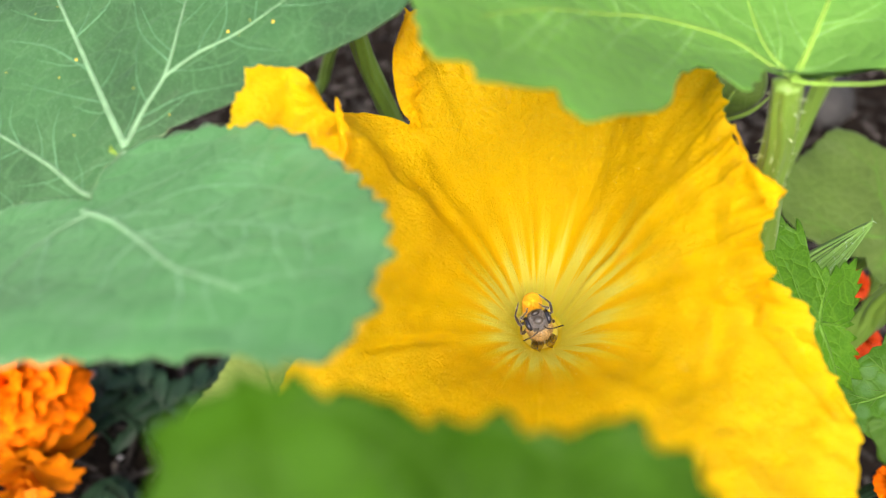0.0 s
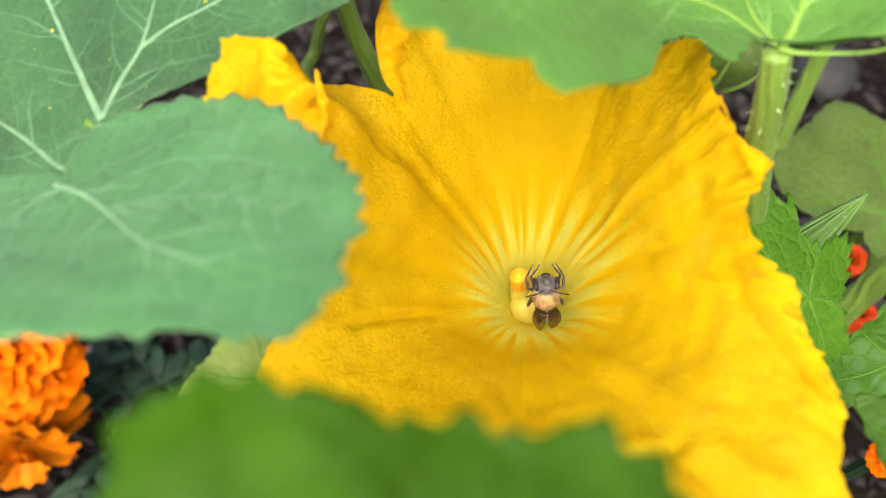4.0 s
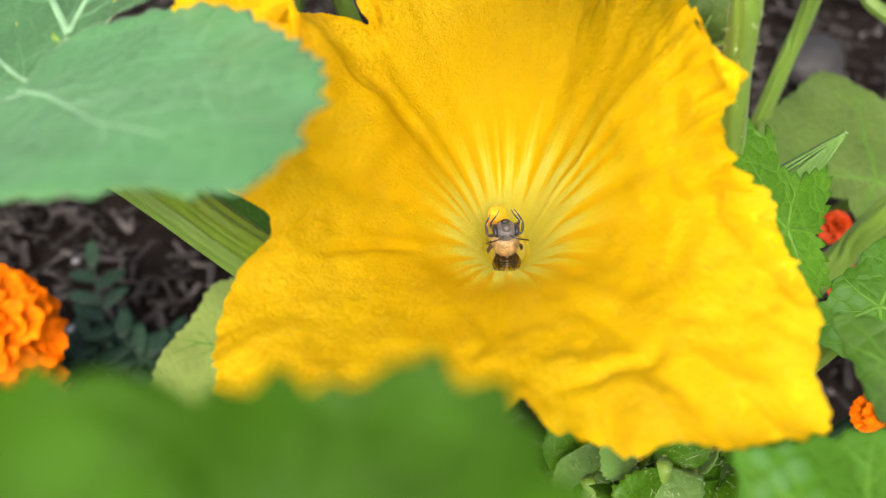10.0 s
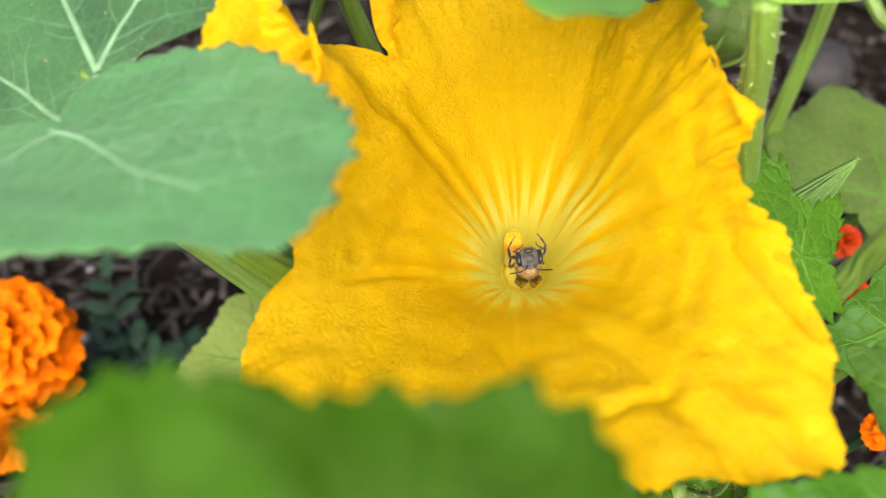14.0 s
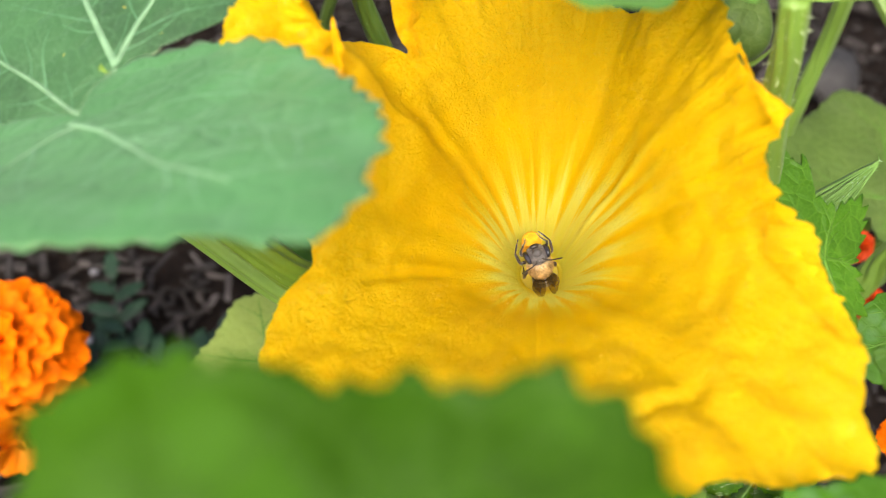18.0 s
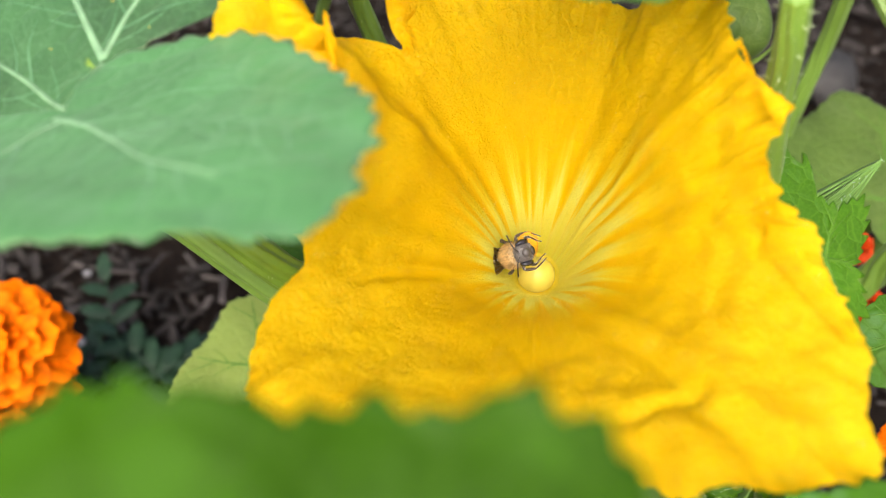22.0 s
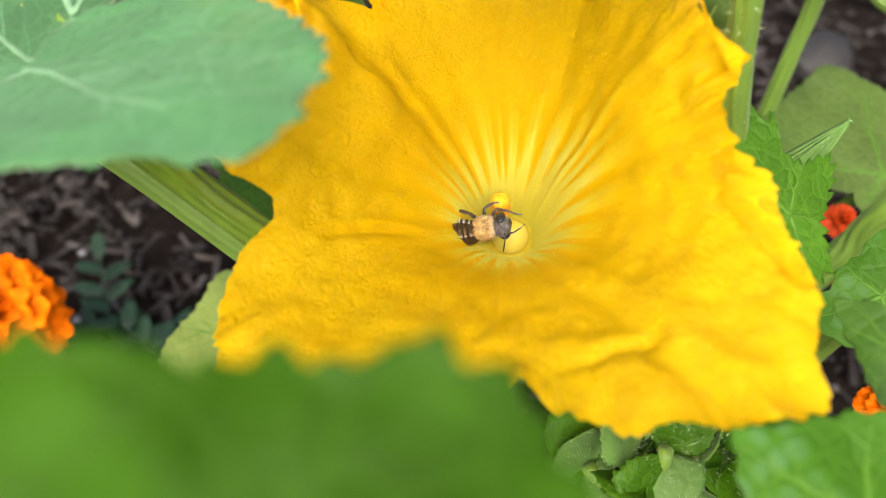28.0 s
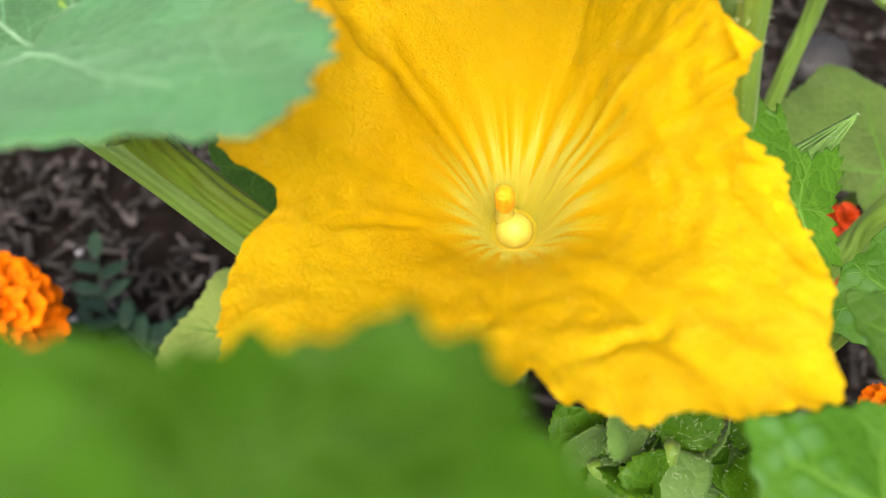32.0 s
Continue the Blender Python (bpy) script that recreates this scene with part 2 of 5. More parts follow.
FOLDS = [
    ([(-0.0323, 0.0213, 0.2330), (-0.0340, 0.0150, 0.2292), (-0.0333, 0.0105, 0.2244), (-0.0316, 0.0086, 0.2206), (-0.0289, 0.0086, 0.2179)], [(-0.0294, 0.0215, 0.2330), (-0.0289, 0.0159, 0.2290), (-0.0294, 0.0128, 0.2247), (-0.0291, 0.0114, 0.2210), (-0.0284, 0.0090, 0.2181)]),
    ([(-0.0489, -0.0040, 0.2384), (-0.0481, -0.0068, 0.2354), (-0.0468, -0.0090, 0.2309), (-0.0456, -0.0109, 0.2270), (-0.0441, -0.0113, 0.2242)], [(-0.0450, -0.0062, 0.2393), (-0.0436, -0.0072, 0.2352), (-0.0416, -0.0064, 0.2328), (-0.0402, -0.0081, 0.2284), (-0.0387, -0.0108, 0.2256)]),
    ([(-0.0412, -0.0032, 0.2323), (-0.0408, -0.0058, 0.2314), (-0.0400, -0.0082, 0.2279), (-0.0395, -0.0104, 0.2253)], [(-0.0405, -0.0039, 0.2327), (-0.0395, -0.0062, 0.2318), (-0.0384, -0.0083, 0.2279), (-0.0389, -0.0112, 0.2254)]),
    ([(0.0247, -0.0243, 0.2198), (0.0254, -0.0259, 0.2165), (0.0258, -0.0289, 0.2141), (0.0279, -0.0334, 0.2141), (0.0306, -0.0386, 0.2139), (0.0333, -0.0445, 0.2145)], [(0.0261, -0.0254, 0.2209), (0.0309, -0.0288, 0.2197), (0.0300, -0.0321, 0.2171), (0.0325, -0.0370, 0.2168), (0.0336, -0.0396, 0.2154), (0.0345, -0.0453, 0.2150)]),
    ([(0.0198, -0.0070, 0.2342), (0.0206, -0.0121, 0.2330), (0.0230, -0.0169, 0.2307), (0.0243, -0.0186, 0.2291)], [(0.0190, -0.0071, 0.2347), (0.0219, -0.0138, 0.2323), (0.0262, -0.0158, 0.2311), (0.0256, -0.0183, 0.2292)]),
]
NEAR_LEAF = [(-193.4, 21.5), (-182.6, 21), (-163.5, 18.4), (-128.2, 12), (-65.3, 11.8), (-24.9, 19.1), (-4, 22.6), (6.4, 20.4), (13, 19.1), (21.6, 19.1), (32.1, 18.1), (39, 16.5), (44.4, 16.6), (47.1, 17.1), (47.6, 15.6), (50.5, 14.4), (57.1, 12.2), (66.6, 11.2), (78, 11.6), (86, 11), (95.7, 10.2), (105.3, 10.8), (113.1, 12.1), (120.4, 13.9), (127.7, 14.4), (132.8, 15.6), (134.6, 17.4), (140.7, 18.5), (144.2, 20.5), (147.5, 20.8), (152.3, 21.2), (158.5, 22.9)]
NEAR_CENTRE = (-0.0022, -0.0114)

# ---- helpers of this scene ----
MM = 0.001


def part(name, bm, material, parent=None, label="", smooth=True):
    mesh = bpy.data.meshes.new(name)
    bm.to_mesh(mesh)
    bm.free()
    for poly in mesh.polygons:
        poly.use_smooth = smooth
    mesh.materials.append(material)
    ob = new(name, mesh)
    if parent is not None:
        ob.parent = parent
    if label:
        tagged(ob, label)
    return ob


def thing(name, m, label, category, group="", kind=""):
    ob = new(name)
    ob.empty_display_size = 0.01
    ob.matrix_world = m
    return tagged(ob, label, category, group, kind)


def solid(ob, thickness):
    mod = ob.modifiers.new("thickness", "SOLIDIFY")
    mod.thickness, mod.offset = thickness, -1
    return ob


def frame_of(origin, normal):
    n = Vector(normal).normalized()
    ex = (Vector((1, 0, 0)) - n * n.x).normalized()
    ey = n.cross(ex)
    m = Matrix((ex, ey, n)).transposed().to_4x4()
    m.translation = origin
    return m


def lerp_table(table, a):
    """Linear reading of rows (key, values...) sorted by key."""
    if a <= table[0][0]:
        return table[0][1:]
    for p, q in zip(table, table[1:]):
        if a <= q[0]:
            k = (a - p[0]) / max(q[0] - p[0], 1e-6)
            return tuple(u + (v - u) * k for u, v in zip(p[1:], q[1:]))
    return table[-1][1:]


def spline(points, steps):
    """Catmull-Rom through the points."""
    ps = [Vector(p) for p in points]
    ps = [ps[0] * 2 - ps[1]] + ps + [ps[-1] * 2 - ps[-2]]
    out = []
    for i in range(1, len(ps) - 2):
        for k in range(steps):
            t = k / steps
            a, b, c, d = ps[i - 1:i + 3]
            out.append(0.5 * (2 * b + (c - a) * t + (2 * a - 5 * b + 4 * c - d) * t * t + (3 * b - a - 3 * c + d) * t ** 3))
    return out + [ps[-2]]


def tube(bm, path, radius, sides=14, ridges=0, depth=0.0, squash=1.0):
    """A closed tube along path; radius is a number or a function of 0..1."""
    rings, up = [], Vector((0.13, 0.2, 0.97))
    for i, p in enumerate(path):
        d = (path[min(i + 1, len(path) - 1)] - path[max(i - 1, 0)]).normalized()
        x = d.cross(up)
        x = x.normalized() if x.length > 1e-4 else d.orthogonal().normalized()
        y = x.cross(d)
        r = radius(i / (len(path) - 1)) if callable(radius) else radius
        ring = []
        for k in range(sides):
            a = 2 * math.pi * k / sides
            rr = r * (1 + depth * math.cos(ridges * a))
            ring.append(bm.verts.new(p + x * math.cos(a) * rr + y * math.sin(a) * rr * squash))
        rings.append(ring)
    for r0, r1 in zip(rings, rings[1:]):
        for k in range(sides):
            bm.faces.new((r0[k], r0[(k + 1) % sides], r1[(k + 1) % sides], r1[k]))
    bm.faces.new(rings[0][::-1])
    bm.faces.new(rings[-1])
    return bm


def ball(bm, centre, size, seg=16, rings=10, turn=None):
    m = Matrix.Translation(centre) @ (turn or Matrix()) @ Matrix.Diagonal((*size, 1))
    bmesh.ops.create_uvsphere(bm, u_segments=seg, v_segments=rings, radius=1.0, matrix=m)
    return bm


def spike(bm, base, way, length, width, sides=4):
    way = Vector(way).normalized()
    x = way.orthogonal().normalized()
    y = way.cross(x)
    ring = [bm.verts.new(Vector(base) + (x * math.cos(a) + y * math.sin(a)) * width) for a in (2 * math.pi * k / sides for k in range(sides))]
    top = bm.verts.new(Vector(base) + way * length)
    for k in range(sides):
        bm.faces.new((ring[k], ring[(k + 1) % sides], top))


# ---- materials ----
def nodes_of(name):
    m = bpy.data.materials.new(name)
    m.use_nodes = True
    t = m.node_tree
    return m, t, t.nodes["Principled BSDF"], t.nodes["Material Output"]


def node(t, kind, **values):
    n = t.nodes.new(kind)
    for k, v in values.items():
        n.inputs[k.replace("_", " ")].default_value = v
    return n


def ramp(t, source, stops):
    r = t.nodes.new("ShaderNodeValToRGB")
    e = r.color_ramp.elements
    while len(e) < len(stops):
        e.new(0.5)
    for el, (pos, col) in zip(e, stops):
        el.position, el.color = pos, (*col, 1)
    t.links.new(source, r.inputs[0])
    return r


def math_node(t, op, a, b=None):
    n = t.nodes.new("ShaderNodeMath")
    n.operation = op
    for i, v in enumerate((a, b)):
        if v is None:
            continue
        if isinstance(v, (int, float)):
            n.inputs[i].default_value = v
        else:
            t.links.new(v, n.inputs[i])
    return n.outputs[0]


def mix_colour(t, fac, a, b, mode="MIX"):
    n = t.nodes.new("ShaderNodeMix")
    n.data_type, n.blend_type = "RGBA", mode
    for i, v in ((0, fac), (6, a), (7, b)):
        if isinstance(v, (int, float)):
            n.inputs[i].default_value = v
        elif isinstance(v, tuple):
            n.inputs[i].default_value = (*v, 1)
        else:
            t.links.new(v, n.inputs[i])
    return n.outputs[2]


def bump(t, bsdf, height, distance, strength=1.0, before=None):
    b = t.nodes.new("ShaderNodeBump")
    b.inputs["Strength"].default_value, b.inputs["Distance"].default_value = strength, distance
    t.links.new(height, b.inputs["Height"])
    if before is not None:
        t.links.new(before.outputs[0], b.inputs["Normal"])
    if bsdf is not None:
        t.links.new(b.outputs[0], bsdf.inputs["Normal"])
    return b


def thin(t, bsdf, out, colour, share, b=None):
    """Lets light through a thin sheet."""
    tr = t.nodes.new("ShaderNodeBsdfTranslucent")
    if isinstance(colour, tuple):
        tr.inputs[0].default_value = (*colour, 1)
    else:
        t.links.new(colour, tr.inputs[0])
    if b is not None:
        t.links.new(b.outputs[0], tr.inputs["Normal"])
    mx = t.nodes.new("ShaderNodeMixShader")
    mx.inputs[0].default_value = share
    t.links.new(bsdf.outputs[0], mx.inputs[1])
    t.links.new(tr.outputs[0], mx.inputs[2])
    t.links.new(mx.outputs[0], out.inputs[0])


def leaf_material(name, base, vein, translucent=0.25, rough=0.5, mottle=None, sheen=0.3, cell=260, gloss=0.3, net_share=0.2, hairy=0.0, patch_scale=170.0, shade=0.72):
    m, t, p, out = nodes_of(name)
    co = t.nodes.new("ShaderNodeTexCoord").outputs["Object"]
    big = node(t, "ShaderNodeTexNoise", Scale=45.0, Detail=3.0)
    fine = node(t, "ShaderNodeTexNoise", Scale=900.0, Detail=3.0)
    warp = node(t, "ShaderNodeTexNoise", Scale=180.0, Detail=2.0)
    net = t.nodes.new("ShaderNodeTexVoronoi")
    net.feature = "DISTANCE_TO_EDGE"
    net.inputs["Scale"].default_value = cell
    for n in (big, fine, warp):
        t.links.new(co, n.inputs["Vector"])
    moved = mix_colour(t, 0.0016, co, warp.outputs["Color"], "ADD")
    t.links.new(moved, net.inputs["Vector"])
    dark = tuple(c * shade for c in base)
    light = tuple(min(1, c * 1.25) for c in base)
    col = ramp(t, big.outputs["Fac"], ((0.32, dark), (0.5, base), (0.7, light))).outputs[0]
    col = mix_colour(t, math_node(t, "MULTIPLY", ramp(t, fine.outputs["Fac"], ((0.35, (0, 0, 0)), (0.7, (1, 1, 1)))).outputs[0], 0.22), col, light)
    edge = ramp(t, net.outputs["Distance"], ((0.0, (1, 1, 1)), (0.05, (0, 0, 0)))).outputs[0]
    col = mix_colour(t, math_node(t, "MULTIPLY", edge, net_share), col, vein)
    small = t.nodes.new("ShaderNodeTexVoronoi")
    small.feature = "DISTANCE_TO_EDGE"
    small.inputs["Scale"].default_value = cell * 3.2
    t.links.new(moved, small.inputs["Vector"])
    thread = ramp(t, small.outputs["Distance"], ((0.0, (1, 1, 1)), (0.09, (0, 0, 0)))).outputs[0]
    col = mix_colour(t, math_node(t, "MULTIPLY", thread, net_share * 0.8), col, vein)
    if hairy:
        hair = node(t, "ShaderNodeTexVoronoi", Scale=1300.0)
        t.links.new(co, hair.inputs["Vector"])
        dots = ramp(t, hair.outputs["Distance"], ((0.10, (1, 1, 1)), (0.24, (0, 0, 0)))).outputs[0]
        col = mix_colour(t, math_node(t, "MULTIPLY", dots, hairy), col, tuple(min(1, c * 1.5 + 0.10) for c in base))
    if mottle:
        patch = node(t, "ShaderNodeTexVoronoi", Scale=patch_scale)
        t.links.new(moved, patch.inputs["Vector"])
        silver = ramp(t, patch.outputs["Distance"], ((0.25, (1, 1, 1)), (0.5, (0, 0, 0)))).outputs[0]
        area = ramp(t, big.outputs["Fac"], ((0.42, (0, 0, 0)), (0.55, (1, 1, 1)))).outputs[0]
        col = mix_colour(t, math_node(t, "MULTIPLY", math_node(t, "MULTIPLY", silver, area), 0.6), col, mottle)
    t.links.new(col, p.inputs["Base Color"])
    p.inputs["Roughness"].default_value = rough
    p.inputs["Sheen Weight"].default_value = sheen * 0.4
    p.inputs["Specular IOR Level"].default_value = gloss
    p.inputs["Sheen Roughness"].default_value = 0.5
    soft = ramp(t, net.outputs["Distance"], ((0.0, (0, 0, 0)), (0.25, (1, 1, 1)))).outputs[0]
    b1 = bump(t, None, soft, 0.0005, 0.35)
    b2 = bump(t, p, fine.outputs["Fac"], 0.00025, 0.45, b1)
    thin(t, p, out, mix_colour(t, 0.5, col, (base[0] * 1.7, base[1] * 1.5, base[2] * 0.3)), translucent, b2)
    return m


def plain_material(name, base, rough=0.5, vary=0.25, scale=200.0, metal=0.0, fuzz=0.0, relief=0.0002, stretch=None, islands=False, gloss=0.5):
    m, t, p, out = nodes_of(name)
    co = t.nodes.new("ShaderNodeTexCoord").outputs["Object"]
    if stretch:
        mp = t.nodes.new("ShaderNodeMapping")
        mp.inputs["Scale"].default_value = stretch
        t.links.new(co, mp.inputs["Vector"])
        co = mp.outputs[0]
    n1 = node(t, "ShaderNodeTexNoise", Scale=scale, Detail=4.0)
    n2 = node(t, "ShaderNodeTexNoise", Scale=scale * 6, Detail=2.0)
    t.links.new(co, n1.inputs["Vector"])
    t.links.new(co, n2.inputs["Vector"])
    col = ramp(t, n1.outputs["Fac"], ((0.3, tuple(c * (1 - vary) for c in base)), (0.7, tuple(min(1, c * (1 + vary)) for c in base)))).outputs[0]
    info = t.nodes.new("ShaderNodeObjectInfo")
    chance = info.outputs["Random"]
    if islands:
        chance = t.nodes.new("ShaderNodeNewGeometry").outputs["Random Per Island"]
        chance = math_node(t, "MULTIPLY", math_node(t, "POWER", chance, 2.0), 2.2)
    shade = math_node(t, "ADD", math_node(t, "MULTIPLY", chance, vary), 1 - vary / 2)
    hsv = t.nodes.new("ShaderNodeHueSaturation")
    t.links.new(col, hsv.inputs["Color"])
    t.links.new(shade, hsv.inputs["Value"])
    t.links.new(hsv.outputs[0], p.inputs["Base Color"])
    p.inputs["Roughness"].default_value, p.inputs["Metallic"].default_value = rough, metal
    p.inputs["Sheen Weight"].default_value = fuzz
    p.inputs["Specular IOR Level"].default_value = gloss
    if relief:
        b1 = bump(t, None, n1.outputs["Fac"], relief * 2, 0.7)
        bump(t, p, n2.outputs["Fac"], relief, 0.7, b1)
    return m


def petal_material():
    m, t, p, out = nodes_of("squash petal")
    co = t.nodes.new("ShaderNodeTexCoord").outputs["Object"]
    xyz = t.nodes.new("ShaderNodeSeparateXYZ")
    t.links.new(co, xyz.inputs[0])
    x, y, z = xyz.outputs
    r = math_node(t, "SQRT", math_node(t, "ADD", math_node(t, "MULTIPLY", x, x), math_node(t, "MULTIPLY", y, y)))
    angle = math_node(t, "ARCTAN2", y, x)

    def polar_noise(across, along, scale, detail=3.0):
        v = t.nodes.new("ShaderNodeCombineXYZ")
        t.links.new(math_node(t, "MULTIPLY", angle, across), v.inputs[0])
        t.links.new(math_node(t, "MULTIPLY", r, along), v.inputs[1])
        n = node(t, "ShaderNodeTexNoise", Scale=scale, Detail=detail, Roughness=0.6)
        t.links.new(v.outputs[0], n.inputs["Vector"])
        return n.outputs["Fac"]

    streak = polar_noise(9.0, 25.0, 1.6, 2.0)
    fibre = polar_noise(62.0, 620.0, 1.0, 3.0)
    fine = node(t, "ShaderNodeTexNoise", Scale=2900.0, Detail=3.0, Roughness=0.65)
    mid = node(t, "ShaderNodeTexNoise", Scale=1000.0, Detail=4.0, Roughness=0.6, Distortion=0.9)
    fold = node(t, "ShaderNodeTexNoise", Scale=330.0, Detail=3.0, Roughness=0.6, Distortion=1.2)
    big = node(t, "ShaderNodeTexNoise", Scale=60.0, Detail=2.0)
    for n in (fine, mid, fold, big):
        t.links.new(co, n.inputs["Vector"])
    outer = ramp(t, math_node(t, "MULTIPLY", r, 1 / 0.05), ((0.25, (0, 0, 0)), (0.8, (1, 1, 1)))).outputs[0]

    def ridged(n):
        return math_node(t, "SUBTRACT", 0.5, math_node(t, "ABSOLUTE", math_node(t, "SUBTRACT", n.outputs["Fac"], 0.5)))

    uv = t.nodes.new("ShaderNodeSeparateXYZ")
    t.links.new(t.nodes.new("ShaderNodeTexCoord").outputs["UV"], uv.inputs[0])
    swell = math_node(t, "SINE", math_node(t, "MULTIPLY", uv.outputs[0], math.pi))
    groove = math_node(t, "POWER", math_node(t, "SUBTRACT", 1.0, math_node(t, "MULTIPLY", swell, swell)), 3.0)
    reach = math_node(t, "ADD", math_node(t, "MULTIPLY", r, 1 / 0.03), math_node(t, "MULTIPLY", math_node(t, "SUBTRACT", streak, 0.5), 0.35))
    reach = math_node(t, "ADD", reach, math_node(t, "MULTIPLY", math_node(t, "MULTIPLY", groove, ramp(t, reach, ((0.18, (0, 0, 0)), (0.36, (1, 1, 1)))).outputs[0]), 0.28))
    col = ramp(t, reach, ((0.08, (0.90, 0.84, 0.08)), (0.36, (0.95, 0.93, 0.19)), (0.46, (0.99, 0.76, 0.03)), (0.62, (1.0, 0.60, 0.0)))).outputs[0]
    col = mix_colour(t, math_node(t, "MULTIPLY", ramp(t, big.outputs["Fac"], ((0.35, (0, 0, 0)), (0.65, (1, 1, 1)))).outputs[0], 0.35), col, (1.0, 0.67, 0.0))
    # vein tint and groove shade, both put into the colour as darker orange
    col = mix_colour(t, math_node(t, "MULTIPLY", math_node(t, "MULTIPLY", groove, streak), 0.22), col, (0.92, 0.46, 0.0))
    # pale papillae and highlights painted on crumple crests, densest on the outer, crumpled part
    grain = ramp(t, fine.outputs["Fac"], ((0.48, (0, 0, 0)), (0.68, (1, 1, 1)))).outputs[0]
    crest_glint = ramp(t, ridged(mid), ((0.40, (0, 0, 0)), (0.5, (1, 1, 1)))).outputs[0]
    pale = math_node(t, "MULTIPLY", math_node(t, "ADD", math_node(t, "MULTIPLY", grain, 0.5), math_node(t, "MULTIPLY", crest_glint, 0.5)), math_node(t, "ADD", math_node(t, "MULTIPLY", outer, 0.7), 0.15))
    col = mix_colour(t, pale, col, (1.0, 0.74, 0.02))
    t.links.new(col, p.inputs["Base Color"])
    p.inputs["Roughness"].default_value = 0.5
    p.inputs["Specular IOR Level"].default_value = 0.15
    p.inputs["Specular Tint"].default_value = (1, 0.86, 0.28, 1)
    # broad folds shape the petal, the fine papillae only its sheen
    b0 = bump(t, None, math_node(t, "MULTIPLY", ridged(fold), outer), 0.0018, 0.6)
    b1 = bump(t, None, ridged(mid), 0.0008, 0.6, b0)
    b2 = bump(t, None, fibre, 0.0003, 0.4, b1)
    b3 = bump(t, p, fine.outputs["Fac"], 0.0003, 0.55, b2)
    g1 = bump(t, None, ridged(mid), 0.0016, 0.9, b0)
    g2 = bump(t, None, fine.outputs["Fac"], 0.0008, 0.9, g1)
    p.inputs["Coat Weight"].default_value, p.inputs["Coat Roughness"].default_value = 0.6, 0.16
    p.inputs["Coat Tint"].default_value = (1, 0.95, 0.6, 1)
    t.links.new(g2.outputs[0], p.inputs["Coat Normal"])
    thin(t, p, out, mix_colour(t, 0.3, col, (1.0, 0.63, 0.0)), 0.52, b3)
    return m


PETAL = petal_material()
# silvery leaf in two tones: the lobe's brighter light is put into its colour
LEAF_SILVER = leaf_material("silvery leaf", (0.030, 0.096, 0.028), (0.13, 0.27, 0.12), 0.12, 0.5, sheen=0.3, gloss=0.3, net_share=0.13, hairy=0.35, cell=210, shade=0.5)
LEAF_LOBE_LIT = leaf_material("silvery leaf, lit lobe", (0.063, 0.188, 0.061), (0.185, 0.37, 0.17), 0.14, 0.5, mottle=(0.100, 0.248, 0.100), sheen=0.12, gloss=0.3, net_share=0.16, hairy=0.45, cell=190, shade=0.8)
LEAF_TOP = leaf_material("fresh bright leaf", (0.15, 0.35, 0.06), (0.24, 0.45, 0.11), 0.52, 0.5, sheen=0.15, gloss=0.3)
LEAF_YELLOW = leaf_material("yellowing leaf", (0.19, 0.26, 0.055), (0.26, 0.33, 0.10), 0.3, 0.55, sheen=0.1, gloss=0.2)
LEAF_YOUNG = leaf_material("young toothed leaf", (0.050, 0.150, 0.0030), (0.11, 0.25, 0.015), 0.35, 0.45, sheen=0.0, gloss=0.25, net_share=0.5, cell=330)
LEAF_BRIGHT = leaf_material("bright leaf", (0.0348, 0.0986, 0.00634), (0.13, 0.27, 0.03), 0.35, 0.5, sheen=0.1, gloss=0.22)
LEAF_DEEP = leaf_material("deep green leaf", (0.026, 0.080, 0.0010), (0.060, 0.150, 0.012), 0.25, 0.5, shade=0.55, mottle=(0.050, 0.140, 0.008), sheen=0.0, cell=160, gloss=0.08, net_share=0.35, patch_scale=150.0)
LEAF_MOTTLED = leaf_material("mottled leaf", (0.044, 0.135, 0.0040), (0.09, 0.22, 0.025), 0.3, 0.45, mottle=(0.10, 0.225, 0.075), sheen=0.0, gloss=0.2, patch_scale=260.0)
LEAF_PALE = leaf_material("pale old leaf", (0.063, 0.115, 0.014), (0.18, 0.24, 0.06), 0.3, 0.55, sheen=0.2)
LEAF_FOLD = leaf_material("folded hairy leaf", (0.12, 0.24, 0.05), (0.16, 0.30, 0.08), 0.35, 0.5, sheen=0.2, gloss=0.2, hairy=0.3)
VEIN_FOLD = plain_material("folded leaf rib", (0.11, 0.22, 0.045), 0.5, 0.15, 400, gloss=0.2)
VEIN = plain_material("leaf vein", (0.155, 0.28, 0.15), 0.55, 0.25, 300, gloss=0.2)
VEIN_SOFT = plain_material("fine leaf vein", (0.095, 0.215, 0.105), 0.55, 0.2, 300, gloss=0.2)
VEIN_TOP = plain_material("fine fresh vein", (0.21, 0.42, 0.10), 0.55, 0.2, 300, gloss=0.2)
VEIN_LOBE = plain_material("fine silvery vein", (0.19, 0.36, 0.20), 0.55, 0.2, 300, gloss=0.2)
VEIN_BRIGHT_SOFT = plain_material("fine bright vein", (0.066, 0.162, 0.012), 0.55, 0.15, 400, gloss=0.2)
VEIN_DEEP = plain_material("deep leaf vein", (0.0306, 0.0867, 0.0034), 0.5, 0.15, 400, gloss=0.2)
VEIN_BRIGHT = plain_material("bright leaf vein", (0.18, 0.32, 0.045), 0.5, 0.15, 400, gloss=0.2)
VEIN_YOUNG = plain_material("young leaf vein", (0.06, 0.152, 0.008), 0.5, 0.15, 400, gloss=0.2)
